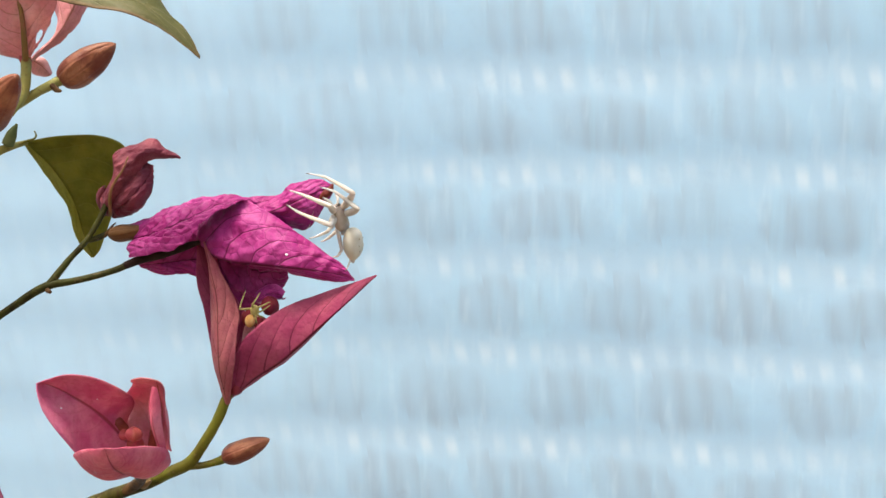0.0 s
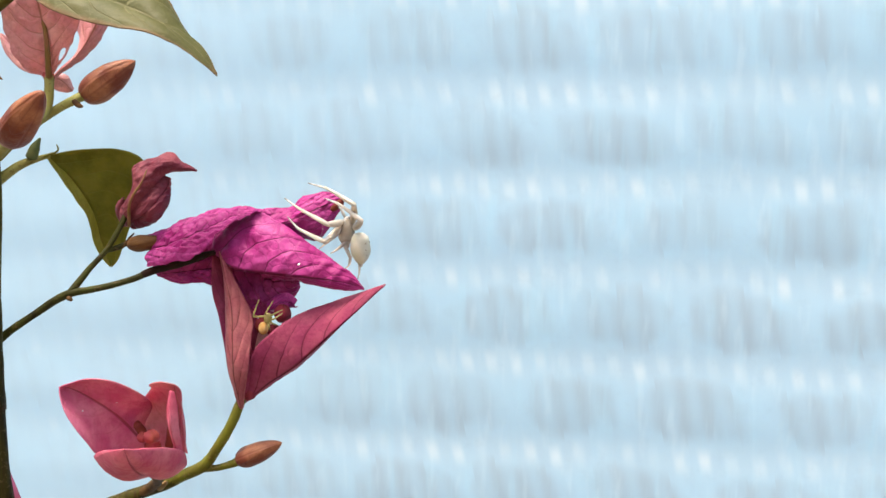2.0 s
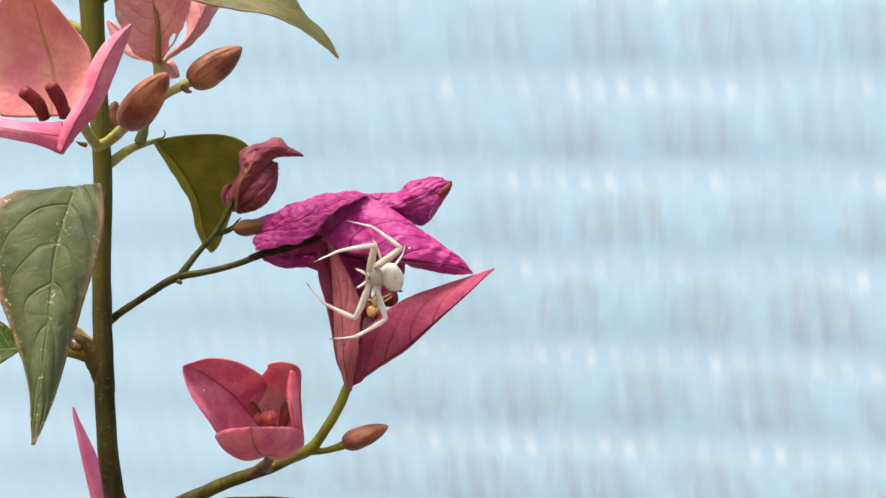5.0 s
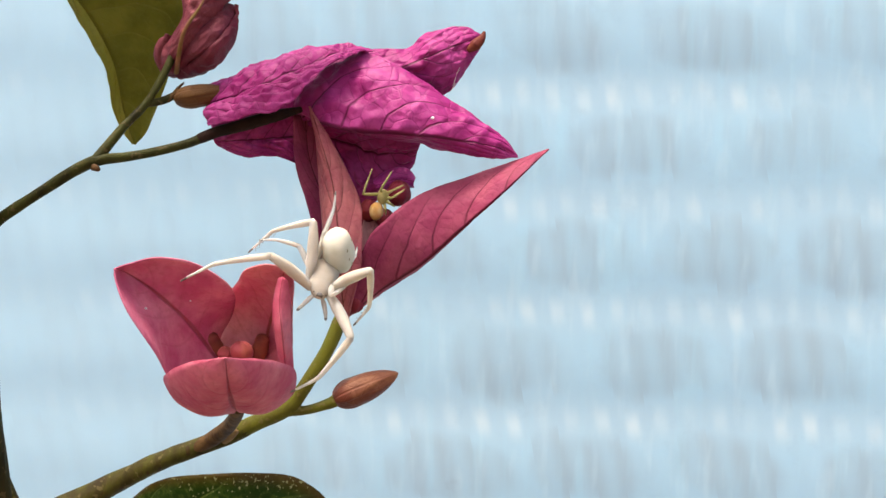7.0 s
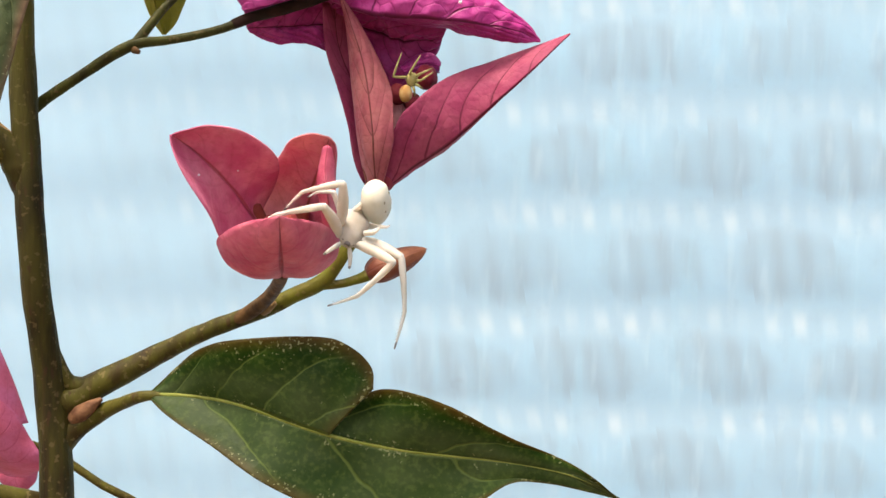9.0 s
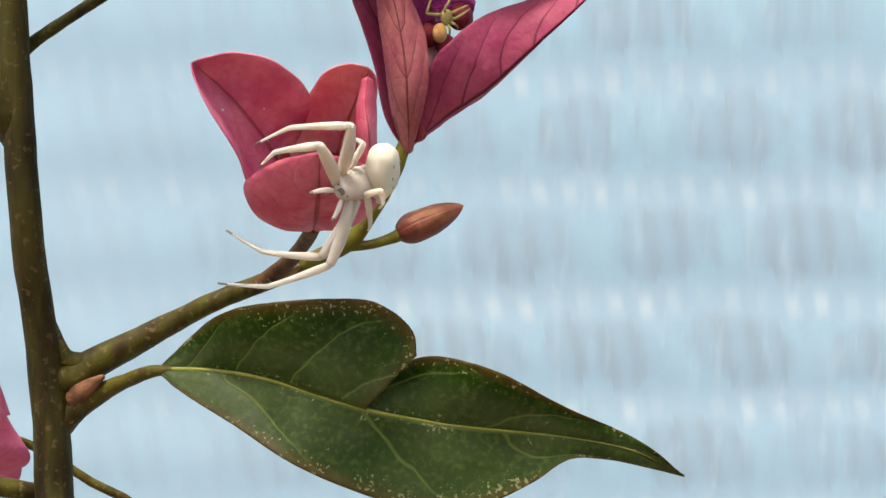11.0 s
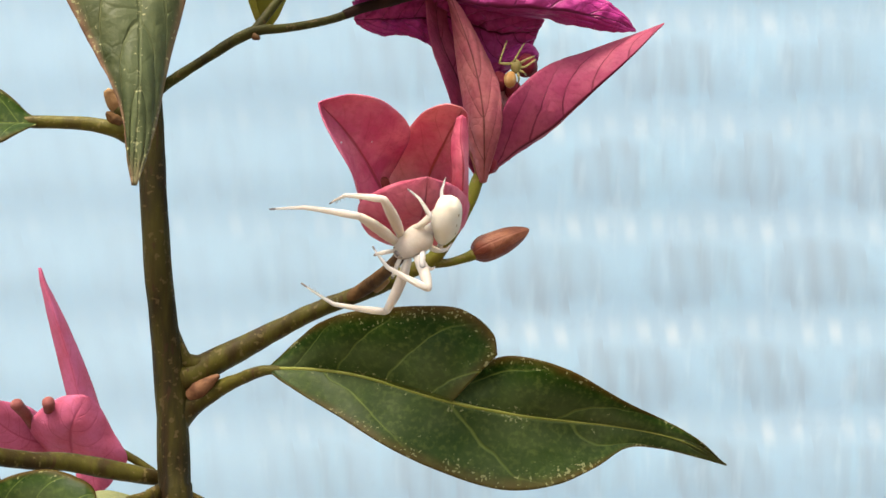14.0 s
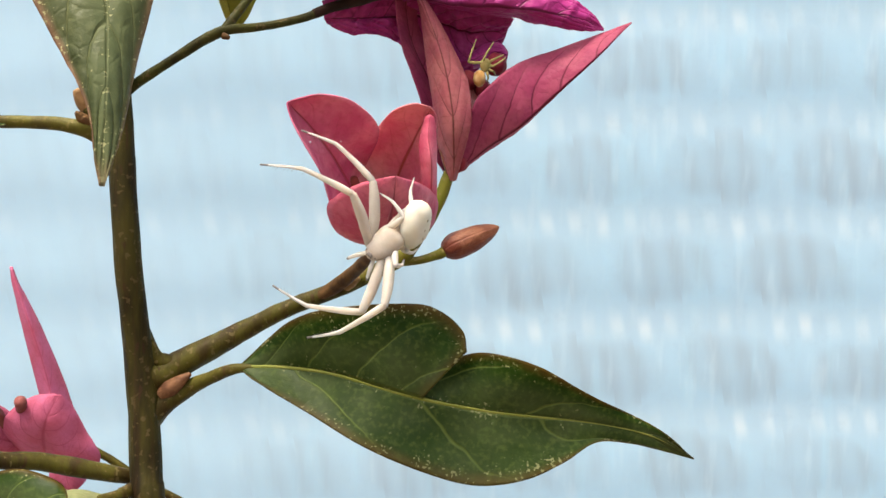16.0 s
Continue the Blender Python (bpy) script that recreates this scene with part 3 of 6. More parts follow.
twig = tube("twig", twig_bark, plant, [(-79.6, 11.0, 23.4), (-76.6, 10.5, 26.0), (-74.2, 10.0, 27.7), (-71.2, 9.4, 29.7), (-67.9, 8.9, 31.9), (-65.1, 8.4, 33.2), (-61.8, 9.1, 33.8), (-58.4, 9.8, 34.6), (-54.9, 10.5, 35.7), (-52.8, 11.2, 36.7)], [0.75, 0.7, 0.65, 0.65, 0.68, 0.75, 0.58, 0.55, 0.55, 0.6])
tagged(twig, "thin dark forked twig with end painted black as shade")
# shadow on the twig under the overhanging bract, built as a black tube
tube("shaded_twig", shade_black, plant, [(-53.5, 11.0, 36.4), (-51.2, 10.5, 37.3), (-48.1, 10.0, 38.2), (-44.7, 10.0, 39.3), (-40.6, 11.0, 40.6)], [0.66, 0.7, 0.8, 0.7, 0.3])
tube("twig", twig_bark, plant, [(-65.3, 8.4, 33.2), (-62.6, 9.7, 37.1), (-59.7, 11.0, 40.8), (-57.3, 12.5, 45.9), (-55.2, 14.0, 52.6)], [0.65, 0.5, 0.45, 0.5, 0.5])
tube("twig", twig_bark, plant, [(-60.1, 11.0, 40.4), (-57.9, 12.0, 41.1), (-56.1, 13.0, 42.2)], [0.45, 0.5, 0.45])
tube("shoot", young_bark, plant, [(-75.8, 11.0, -25.1), (-80.0, 9.5, -23.9), (-87.4, 8.0, -21.8), (-93.0, 6.0, -20.8), (-100.3, 2.0, -18.4), (-113.7, -5.0, -13.7)], [0.9, 1.25, 1.1, 1.1, 1.1, 1.1])
# Axillary buds and leaf scars on the stem
tube("axillary_bud", bud_tan, plant, [(-73.2, 9.0, -13.9), (-71.4, 8.2, -12.5), (-70.2, 7.9, -11.6), (-69.6, 7.8, -11.2)], [1.0, 1.15, 0.8, 0.3])
tube("axillary_bud", knob_tan, plant, [(-80.4, 8.0, 20.8), (-81.8, 7.2, 22.4), (-82.9, 6.6, 23.9), (-83.1, 6.4, 24.6)], [1.3, 1.15, 1.05, 0.6])
tube("axillary_bud", brown_bark, plant, [(-75.7, 9.0, -26.4), (-77.4, 8.0, -26.2), (-78.3, 7.0, -25.5)], [0.8, 0.7, 0.3])
tube("leaf_scar", knob_tan, plant, [(-49.6, 6.8, -0.1), (-48.9, 5.9, 0.5), (-48.1, 5.6, 1.2)], [0.6, 0.6, 0.35])
# Large dark leaf with a torn upper lobe
leaf = tube("leaf", young_bark, plant, [(-75.3, 9.2, -17.0), (-73.2, 9.6, -15.2), (-70.2, 9.0, -13.3), (-67.0, 7.0, -11.6), (-64.2, 4.9, -10.3), (-61.1, 4.0, -10.1)], [2.1, 1.6, 1.1, 0.85, 0.75, 0.4])
tagged(leaf, "large dark green leaf with a torn dusty edge")
blade("blade", leaf_dark, leaf, left=[(-63.6, 5.5, -10.2), (-59.9, 4.0, -6.4), (-56.8, 0.8, -3.6), (-52.0, -2.8, -2.0), (-43.2, -5.2, -1.5), (-39.8, -6.3, -2.4), (-37.2, -7.0, -4.8), (-37.1, -8.6, -7.1)],
      mid=[(-63.1, 4.4, -9.9), (-57.5, 2.6, -9.9), (-51.9, -0.5, -10.5), (-46.9, -3.6, -11.8), (-42.0, -6.2, -13.0)],
      right=None, bulge=0.08, wave=0.25, quilt=0.35, nu=80, nv=20)
blade("blade", leaf_dark, leaf, left=[(-41.5, -2.4, -11.3), (-38.1, -4.0, -8.9), (-34.6, -7.5, -7.4), (-28.6, -10.2, -8.9), (-21.4, -9.4, -12.8), (-14.5, -7.8, -16.1), (-10.2, -7.6, -18.6), (-6.4, -6.6, -21.8)],
      mid=[(-44.1, -4.6, -12.5), (-38.7, -6.2, -13.8), (-33.1, -7.4, -14.8), (-21.0, -8.0, -16.4), (-12.6, -7.6, -18.5), (-6.2, -6.5, -21.9)],
      right=None, bulge=0.05, wave=0.2, start=0.4, quilt=0.3, nu=70, nv=20)
blade("blade", leaf_dark, leaf, left=None,
      mid=[(-63.1, 4.4, -10.0), (-57.5, 2.6, -10.0), (-51.9, -0.5, -10.6), (-42.6, -5.5, -13.0), (-33.1, -7.4, -14.8), (-21.0, -8.0, -16.4), (-12.6, -7.6, -18.5), (-6.2, -6.5, -21.9)],
      right=[(-63.1, 3.6, -10.6), (-60.7, 0.5, -12.0), (-55.9, -2.4, -14.7), (-49.6, -6.4, -18.4), (-42.2, -7.8, -21.7), (-36.1, -9.4, -23.2), (-29.8, -9.2, -22.9), (-24.8, -9.1, -21.0), (-20.3, -8.2, -18.9), (-15.4, -7.6, -19.4), (-10.4, -6.9, -20.7), (-6.2, -6.5, -22.0)], bulge=-0.05, wave=0.3, quilt=0.35, nu=100, nv=20)
tube("midrib", rib_pale, leaf, [(-63.1, 4.4, -10.0), (-57.5, 2.6, -10.0), (-51.9, -0.5, -10.6), (-42.6, -5.5, -13.0), (-33.1, -7.4, -14.8), (-21.0, -8.0, -16.4), (-12.6, -7.6, -18.5), (-6.2, -6.5, -21.9)], [.30, .25, .22, .2, .17, .14, .1, .06], lump=0.02)
# Lower flower
low_flower = blob("flower", tube_pink, plant, (-47.5, -6.5, 10.3), 1.3)
tagged(low_flower, "open rose pink flower with brownish ribs")
blade("bract", bract_pink, low_flower, left=[(-50.6, -5.4, 6.6), (-53.7, -11.8, 9.5), (-55.3, -15.6, 13.2), (-57.8, -16.6, 17.3), (-59.0, -15.9, 20.1), (-59.3, -15.4, 21.3)],
      mid=[(-48.8, -4.0, 9.4), (-52.3, -7.0, 14.8), (-56.0, -11.0, 18.9), (-58.3, -13.3, 20.8), (-59.1, -15.6, 21.4)],
      right=[(-47.7, -3.4, 9.8), (-49.8, -2.3, 12.8), (-48.4, -3.3, 16.0), (-48.2, -10.1, 19.2), (-51.5, -13.4, 21.8), (-55.2, -14.5, 22.5), (-57.8, -15.5, 21.9), (-59.3, -15.6, 21.3)], bulge=-0.1, wave=0.15)
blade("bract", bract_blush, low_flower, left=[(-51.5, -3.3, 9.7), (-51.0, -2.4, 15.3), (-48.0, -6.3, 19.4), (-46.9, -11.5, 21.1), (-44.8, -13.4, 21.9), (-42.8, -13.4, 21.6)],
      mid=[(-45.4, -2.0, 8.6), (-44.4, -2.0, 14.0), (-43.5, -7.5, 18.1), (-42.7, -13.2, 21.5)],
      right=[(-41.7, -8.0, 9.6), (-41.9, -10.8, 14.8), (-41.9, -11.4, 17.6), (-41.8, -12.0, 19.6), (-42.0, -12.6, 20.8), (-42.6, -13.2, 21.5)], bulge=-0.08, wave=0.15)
blade("bract", bract_shaded, low_flower, left=[(-48.4, -7.6, 5.8), (-52.9, -10.9, 7.1), (-54.6, -13.2, 10.0), (-53.5, -16.0, 11.6), (-51.0, -19.0, 12.8), (-48.2, -20.6, 13.3)],
      mid=[(-47.6, -7.2, 5.9), (-47.8, -13.0, 7.7), (-48.0, -17.8, 10.3), (-48.2, -20.6, 13.3)],
      right=[(-46.6, -8.0, 6.1), (-42.2, -8.7, 7.5), (-41.4, -10.4, 9.6), (-41.9, -12.4, 11.4), (-44.7, -17.0, 12.7), (-48.2, -20.6, 13.3)], bulge=0.2, wave=0.2)
blade("bract", bract_shaded, low_flower, left=[(-42.9, -10.5, 10.6), (-43.6, -12.0, 14.4), (-43.9, -12.5, 17.5), (-43.4, -13.0, 20.4)],
      mid=[(-42.4, -12.0, 10.7), (-42.9, -14.5, 15.1), (-43.2, -14.2, 18.1), (-42.9, -13.8, 20.7)],
      right=[(-41.6, -11.5, 10.3), (-42.0, -13.0, 15.1), (-42.1, -13.4, 18.1), (-42.5, -13.8, 20.4)], bulge=0.1, wave=0.1, nu=30, nv=8)
tube("floret", bract_brown, low_flower, [(-49.0, -2.0, 9.0), (-50.0, -3.5, 11.6), (-50.6, -5.0, 13.6)], [0.7, 0.85, 1.0, 0.7])
tube("floret", bract_brown, low_flower, [(-46.0, -2.0, 9.0), (-45.4, -2.5, 11.6), (-45.0, -3.5, 13.4)], [0.7, 0.8, 0.95, 0.7])
blob("floret", tube_pink, low_flower, (-47.2, -8.6, 12.4), 1.25, 0.85)
blob("floret", tube_pink, low_flower, (-48.9, -7.4, 12.0), 0.9, 0.9)
# Lower bud
bud = tube("bud", shoot_green, plant, [(-42.1, 7.0, 3.3), (-39.8, 7.0, 3.4), (-37.3, 7.0, 4.1), (-36.2, 7.0, 4.6)], [0.7, 0.55, 0.6, 0.8])
tagged(bud, "closed brownish red bud on a short stalk")
bud_body("bud_body", bud_skin, bud, (-36.6, 7.0, 4.5), (-28.6, 6.8, 8.0), 1.8)
# Central flower: two fresh bracts below
mid_flower = blob("flower", tube_red, plant, (-34.5, 6.5, 16.7), 1.35)
tagged(mid_flower, "flower with two long folded rose bracts")
blade("bract", bract_rose, mid_flower, left=[(-35.8, 6.2, 14.2), (-37.3, 6.9, 19.5), (-38.0, 5.9, 23.5), (-38.6, 7.9, 29.5), (-39.1, 9.1, 35.8), (-40.0, 9.4, 40.7)],
      mid=[(-35.4, 5.2, 14.0), (-36.2, 2.2, 20.8), (-36.6, 3.2, 26.0), (-37.3, 5.8, 31.5), (-38.7, 7.6, 36.6), (-40.0, 9.3, 40.7)],
      right=[(-35.1, 5.4, 14.2), (-33.9, 2.6, 21.0), (-33.7, 4.0, 26.2), (-34.0, 7.2, 29.7), (-37.2, 8.1, 36.2), (-40.1, 9.2, 40.7)], bulge=0.1, wave=0.3, quilt=0.3, nu=70, nv=18)
blade("bract", bract_magenta, mid_flower, left=[(-35.1, 5.4, 16.0), (-33.7, 3.8, 22.9), (-31.0, 3.6, 26.8), (-26.5, 5.6, 30.1), (-21.0, 6.6, 32.2), (-15.6, 5.0, 34.2), (-11.1, 3.4, 35.9)],
      mid=[(-36.0, 7.0, 14.2), (-31.3, 5.6, 18.1), (-26.6, 4.1, 21.4), (-22.3, 3.3, 25.3), (-17.0, 1.8, 30.3), (-11.1, 3.3, 35.9)],
      right=[(-35.6, 8.6, 14.6), (-30.4, 9.6, 18.0), (-25.7, 10.3, 21.5), (-21.4, 8.6, 25.6), (-16.6, 6.4, 30.6), (-11.1, 3.4, 35.8)], bulge=0.06, wave=0.35, quilt=0.3, nu=80, nv=18)
blade("bract", bract_pale, mid_flower, left=[(-34.7, 7.5, 16.1), (-33.8, 8.0, 21.8), (-33.4, 8.5, 25.4), (-32.8, 9.0, 27.8)],
      mid=[(-34.3, 8.0, 16.0), (-32.7, 8.7, 21.8), (-31.7, 9.3, 26.2), (-31.4, 10.0, 28.4)],
      right=[(-33.9, 8.0, 16.0), (-31.6, 8.7, 21.1), (-30.4, 9.3, 24.8), (-30.2, 10.0, 27.4)], bulge=-0.1, wave=0.1)
blade("bract", bract_magenta, mid_flower, left=[(-35.9, 8.4, 15.0), (-37.9, 8.4, 18.6), (-39.0, 8.9, 24.3), (-40.3, 10.6, 29.2), (-41.7, 11.5, 34.0), (-42.0, 13.5, 40.0)],
      mid=[(-35.3, 9.0, 15.0), (-35.2, 10.0, 18.6), (-36.1, 11.0, 24.0), (-37.6, 12.0, 28.4), (-39.8, 13.0, 33.9), (-40.6, 14.0, 40.0)],
      right=[(-34.6, 9.0, 15.0), (-33.2, 10.0, 18.6), (-32.4, 11.0, 24.0), (-33.5, 12.0, 28.5), (-37.9, 14.0, 34.4), (-39.0, 14.5, 40.0)], bulge=0.05, wave=0.2)
tube("midrib", rib_brown, mid_flower, [(-35.6, 6.0, 14.2), (-36.5, 6.2, 16.8), (-37.1, 6.6, 19.3), (-37.5, 6.1, 21.5)], [0.4, 0.36, 0.26, 0.08])
blob("floret", tube_red, mid_flower, (-28.9, 8.0, 30.2), 1.5)
blob("floret", tube_red, mid_flower, (-32.5, 9.0, 28.0), 1.3)
blob("floret", tube_red, mid_flower, (-30.5, 9.0, 27.0), 1.2)
# Withering purple bracts above it
wilted_flower = blob("flower", tube_red, plant, (-39.1, 11.0, 40.1), 1.0)
tagged(wilted_flower, "withering crumpled purple flower with dark veins")
blade("bract", bract_purple, wilted_flower, left=[(-53.0, 14.0, 43.5), (-50.5, 13.0, 44.3), (-47.0, 12.0, 45.9), (-42.1, 11.0, 47.4), (-36.5, 10.0, 48.3), (-32.4, 9.0, 47.7)],
      mid=[(-52.7, 12.0, 40.4), (-48.5, 8.5, 41.7), (-44.7, 6.5, 43.0), (-41.4, 6.2, 44.6), (-38.4, 6.8, 46.3), (-34.4, 7.2, 47.2)],
      right=[(-52.0, 9.0, 37.6), (-48.7, 6.5, 38.5), (-45.3, 5.0, 39.4), (-42.6, 4.5, 40.5), (-40.9, 4.5, 41.9), (-39.7, 5.0, 43.9), (-37.4, 6.0, 45.6), (-34.4, 7.0, 46.8)], bulge=0.15, wave=0.75, ragged=0.3, fold=0.6, crumple=0.38, quilt=0.2, nu=130, nv=38)
blade("bract", bract_purple, wilted_flower, left=[(-43.4, 15.0, 40.7), (-42.7, 15.0, 44.4), (-39.2, 13.5, 47.3), (-35.6, 11.0, 47.9), (-33.1, 9.0, 47.5), (-30.0, 7.6, 46.2), (-26.9, 6.6, 44.4), (-23.5, 5.8, 42.1), (-19.6, 5.0, 39.4), (-16.9, 4.6, 37.5), (-14.8, 4.2, 35.2)],
      mid=[(-40.9, 12.0, 39.9), (-38.2, 8.0, 38.4), (-35.2, 6.0, 37.5), (-29.8, 4.4, 37.2), (-25.7, 3.8, 36.9), (-20.6, 3.8, 36.4), (-17.0, 4.0, 35.8), (-14.7, 4.2, 35.0)],
      right=[(-41.0, 12.5, 40.0), (-36.5, 9.5, 38.2), (-30.3, 7.8, 36.8), (-26.5, 6.6, 36.4), (-25.0, 5.8, 35.7), (-21.5, 5.2, 35.1), (-17.6, 4.6, 34.6), (-14.7, 4.2, 34.8)], bulge=0.1, wave=0.8, ragged=0.25, fold=0.2, crumple=0.13, quilt=0.22, nu=130, nv=38)
blade("bract", bract_purple, wilted_flower, left=[(-36.4, 11.0, 46.6), (-32.2, 10.5, 48.3), (-28.0, 10.0, 48.5), (-25.6, 9.5, 50.4), (-21.2, 9.0, 51.4), (-18.8, 8.5, 50.5)],
      mid=[(-36.4, 11.0, 45.2), (-30.2, 9.0, 45.5), (-25.5, 7.0, 47.2), (-21.2, 7.6, 49.2), (-18.6, 8.2, 49.8)],
      right=[(-33.4, 12.0, 41.9), (-27.8, 11.0, 43.0), (-23.2, 10.0, 43.0), (-21.5, 9.5, 44.5), (-19.5, 9.0, 47.7), (-18.5, 8.5, 49.1)], bulge=0.12, wave=0.9, ragged=0.25, fold=0.3, crumple=0.22, quilt=0.1, nu=130, nv=38)
tube("dried_tip", tip_brown, wilted_flower, [(-20.6, 7.5, 48.2), (-19.6, 7.5, 49.0), (-18.9, 7.5, 49.8), (-18.6, 7.5, 50.6)], [0.35, 0.7, 0.55, 0.2])
blade("bract", bract_purple, wilted_flower, left=[(-52.3, 13.0, 38.6), (-46.9, 14.0, 40.8), (-42.0, 14.0, 42.9), (-38.4, 13.0, 44.2)],
      mid=[(-51.9, 13.5, 36.4), (-46.9, 14.5, 36.8), (-41.9, 15.0, 37.3), (-36.8, 15.5, 37.7)],
      right=[(-51.4, 14.0, 35.8), (-48.3, 14.5, 34.5), (-44.0, 15.0, 34.8), (-40.7, 15.5, 33.5), (-37.0, 16.0, 32.5)], bulge=0.1, wave=1.2, ragged=0.3, fold=0.4, crumple=0.5, quilt=0.35, nu=110, nv=32)
blade("bract", bract_purple, wilted_flower, left=[(-40.2, 12.0, 42.0), (-34.9, 11.0, 40.3), (-30.0, 10.0, 38.1), (-26.1, 9.0, 36.7)],
      mid=[(-40.1, 15.0, 38.3), (-34.6, 15.0, 36.7), (-30.3, 13.0, 35.4), (-26.3, 11.0, 35.8)],
      right=[(-39.7, 16.5, 31.8), (-35.9, 16.5, 29.2), (-32.2, 16.0, 28.8), (-28.6, 15.0, 31.4), (-26.4, 13.0, 34.2)], bulge=0.1, wave=0.9, ragged=0.25, fold=0.4, crumple=0.5, quilt=0.35, nu=130, nv=38)
blade("bract", bract_purple, wilted_flower, left=[(-31.8, 12.0, 31.9), (-29.8, 11.0, 33.3), (-27.7, 10.0, 33.5), (-26.6, 10.0, 32.3)],
      mid=[(-31.6, 10.0, 31.1), (-29.2, 9.5, 32.0), (-26.9, 9.0, 31.7)],
      right=[(-31.0, 12.0, 30.1), (-28.6, 11.5, 30.8), (-26.6, 11.0, 31.2)], bulge=0.3, wave=0.4, crumple=0.4, nu=60, nv=18)
tube("silk_thread", silk, wilted_flower, [(-21.6, 7.5, 46.0), (-22.1, 7.5, 44.9), (-22.5, 7.4, 43.3), (-23.5, 7.3, 42.2), (-24.6, 7.0, 41.0)], [0.014, 0.014, 0.014])
bud_body("calyx", husk_brown, wilted_flower, (-56.8, 13.0, 41.4), (-49.5, 11.0, 42.5), 1.4)
# Shrivelled dark flower
dry_flower = blob("flower", bract_dry, plant, (-56.0, 15.0, 46.9), 1.2)
tagged(dry_flower, "shrivelled dark maroon dried flower")
blade("bract", bract_dry, dry_flower, left=[(-58.0, 15.0, 44.6), (-58.5, 14.0, 47.3), (-55.9, 13.0, 51.4), (-55.8, 13.0, 55.3), (-52.2, 13.0, 56.7), (-49.0, 13.0, 57.8), (-47.0, 13.0, 56.0), (-44.8, 13.0, 54.8)],
      mid=[(-56.8, 14.0, 44.7), (-55.4, 10.0, 49.0), (-53.3, 10.0, 52.4), (-50.1, 10.0, 55.4), (-47.5, 11.5, 55.2), (-44.7, 13.0, 54.7)],
      right=[(-56.0, 15.0, 44.6), (-53.7, 13.5, 48.0), (-51.4, 12.0, 52.0), (-49.6, 12.3, 54.2), (-47.2, 12.7, 54.5), (-44.7, 13.0, 54.6)], bulge=0.15, wave=0.6, ragged=0.3, fold=0.9, crumple=0.22, nu=90, nv=28)
blade("bract", bract_dry, dry_flower, left=[(-58.5, 16.0, 45.3), (-55.3, 12.0, 48.4), (-52.7, 13.5, 52.0), (-50.4, 15.0, 53.5)],
      mid=[(-57.0, 15.0, 44.6), (-52.4, 10.0, 47.6), (-50.0, 11.5, 50.5), (-49.2, 13.0, 53.2)],
      right=[(-56.0, 15.0, 44.2), (-52.1, 13.0, 45.4), (-49.5, 12.5, 48.6), (-48.9, 12.0, 51.6), (-48.9, 12.0, 53.2)], bulge=0.3, wave=0.6, ragged=0.3, fold=0.9, crumple=0.22, nu=80, nv=26)
blade("bract", bract_dry, dry_flower, left=[(-58.5, 17.0, 44.7), (-59.6, 16.0, 47.3), (-58.9, 15.0, 49.0), (-57.5, 15.0, 49.8)],
      mid=[(-57.9, 16.0, 44.8), (-58.4, 14.5, 47.3), (-57.5, 13.0, 49.4)],
      right=[(-56.9, 17.0, 44.6), (-57.1, 15.5, 47.3), (-56.7, 14.0, 49.4)], bulge=0.3, wave=0.7, ragged=0.3)
tube("midrib", rib_olive, dry_flower, [(-56.6, 13.4, 44.7), (-55.4, 9.4, 49.0), (-53.4, 9.2, 52.4), (-52.6, 9.6, 54.6)], [0.32, 0.26, 0.2, 0.1])
# Folded olive leaf beneath the buds
leaf = tube("leaf", stalk_pale, plant, [(-80.1, 11.0, 50.8), (-77.7, 12.0, 53.2), (-75.2, 14.0, 55.4), (-71.7, 17.0, 57.0)], [1.0, 0.85, 0.7, 0.4])
tagged(leaf, "folded olive green leaf with yellowish margin painted as lit")
blade("blade", leaf_lit_margin, leaf, left=[(-72.2, 17.0, 56.6), (-70.3, 18.5, 53.1), (-68.2, 20.0, 49.5), (-66.5, 22.0, 45.9), (-65.9, 24.0, 41.1), (-64.9, 25.2, 38.4), (-63.6, 26.4, 36.6)],
      mid=[(-72.0, 17.0, 56.9), (-68.5, 20.0, 52.6), (-65.7, 22.5, 47.0), (-64.7, 25.0, 41.1), (-63.4, 26.4, 36.6)],
      right=None, bulge=-0.08, wave=0.4, quilt=0.35, nu=70, nv=18)
blade("blade", leaf_olive, leaf, left=None,
      mid=[(-72.0, 17.0, 56.9), (-68.5, 20.0, 52.6), (-65.7, 22.5, 47.0), (-64.7, 25.0, 41.1), (-63.4, 26.4, 36.6)],
      right=[(-71.7, 17.0, 57.2), (-65.4, 18.0, 58.3), (-58.8, 18.0, 58.2), (-55.1, 18.0, 56.0), (-56.6, 20.5, 50.8), (-59.3, 23.0, 43.4), (-61.6, 24.7, 38.2), (-63.2, 26.4, 36.6)], bulge=-0.08, wave=0.4, quilt=0.35, nu=70, nv=18)
# Buds near the top
bud = tube("bud", stalk_pale, plant, [(-77.9, 9.0, 56.2), (-73.9, 10.0, 60.4), (-70.0, 13.0, 64.3), (-66.5, 14.5, 66.7), (-64.8, 16.0, 67.9)], [0.9, 0.8, 0.75, 0.75, 0.9])
tagged(bud, "reddish brown pointed bud on a green stalk")
bud_body("bud_body", bud_skin, bud, (-65.7, 16.0, 67.2), (-56.2, 16.0, 74.0), 2.7)
tube("bract_scale", brown_bark, bud, [(-66.4, 14.0, 66.5), (-65.4, 13.5, 65.7), (-64.6, 13.0, 65.5)], [0.5, 0.5, 0.2])
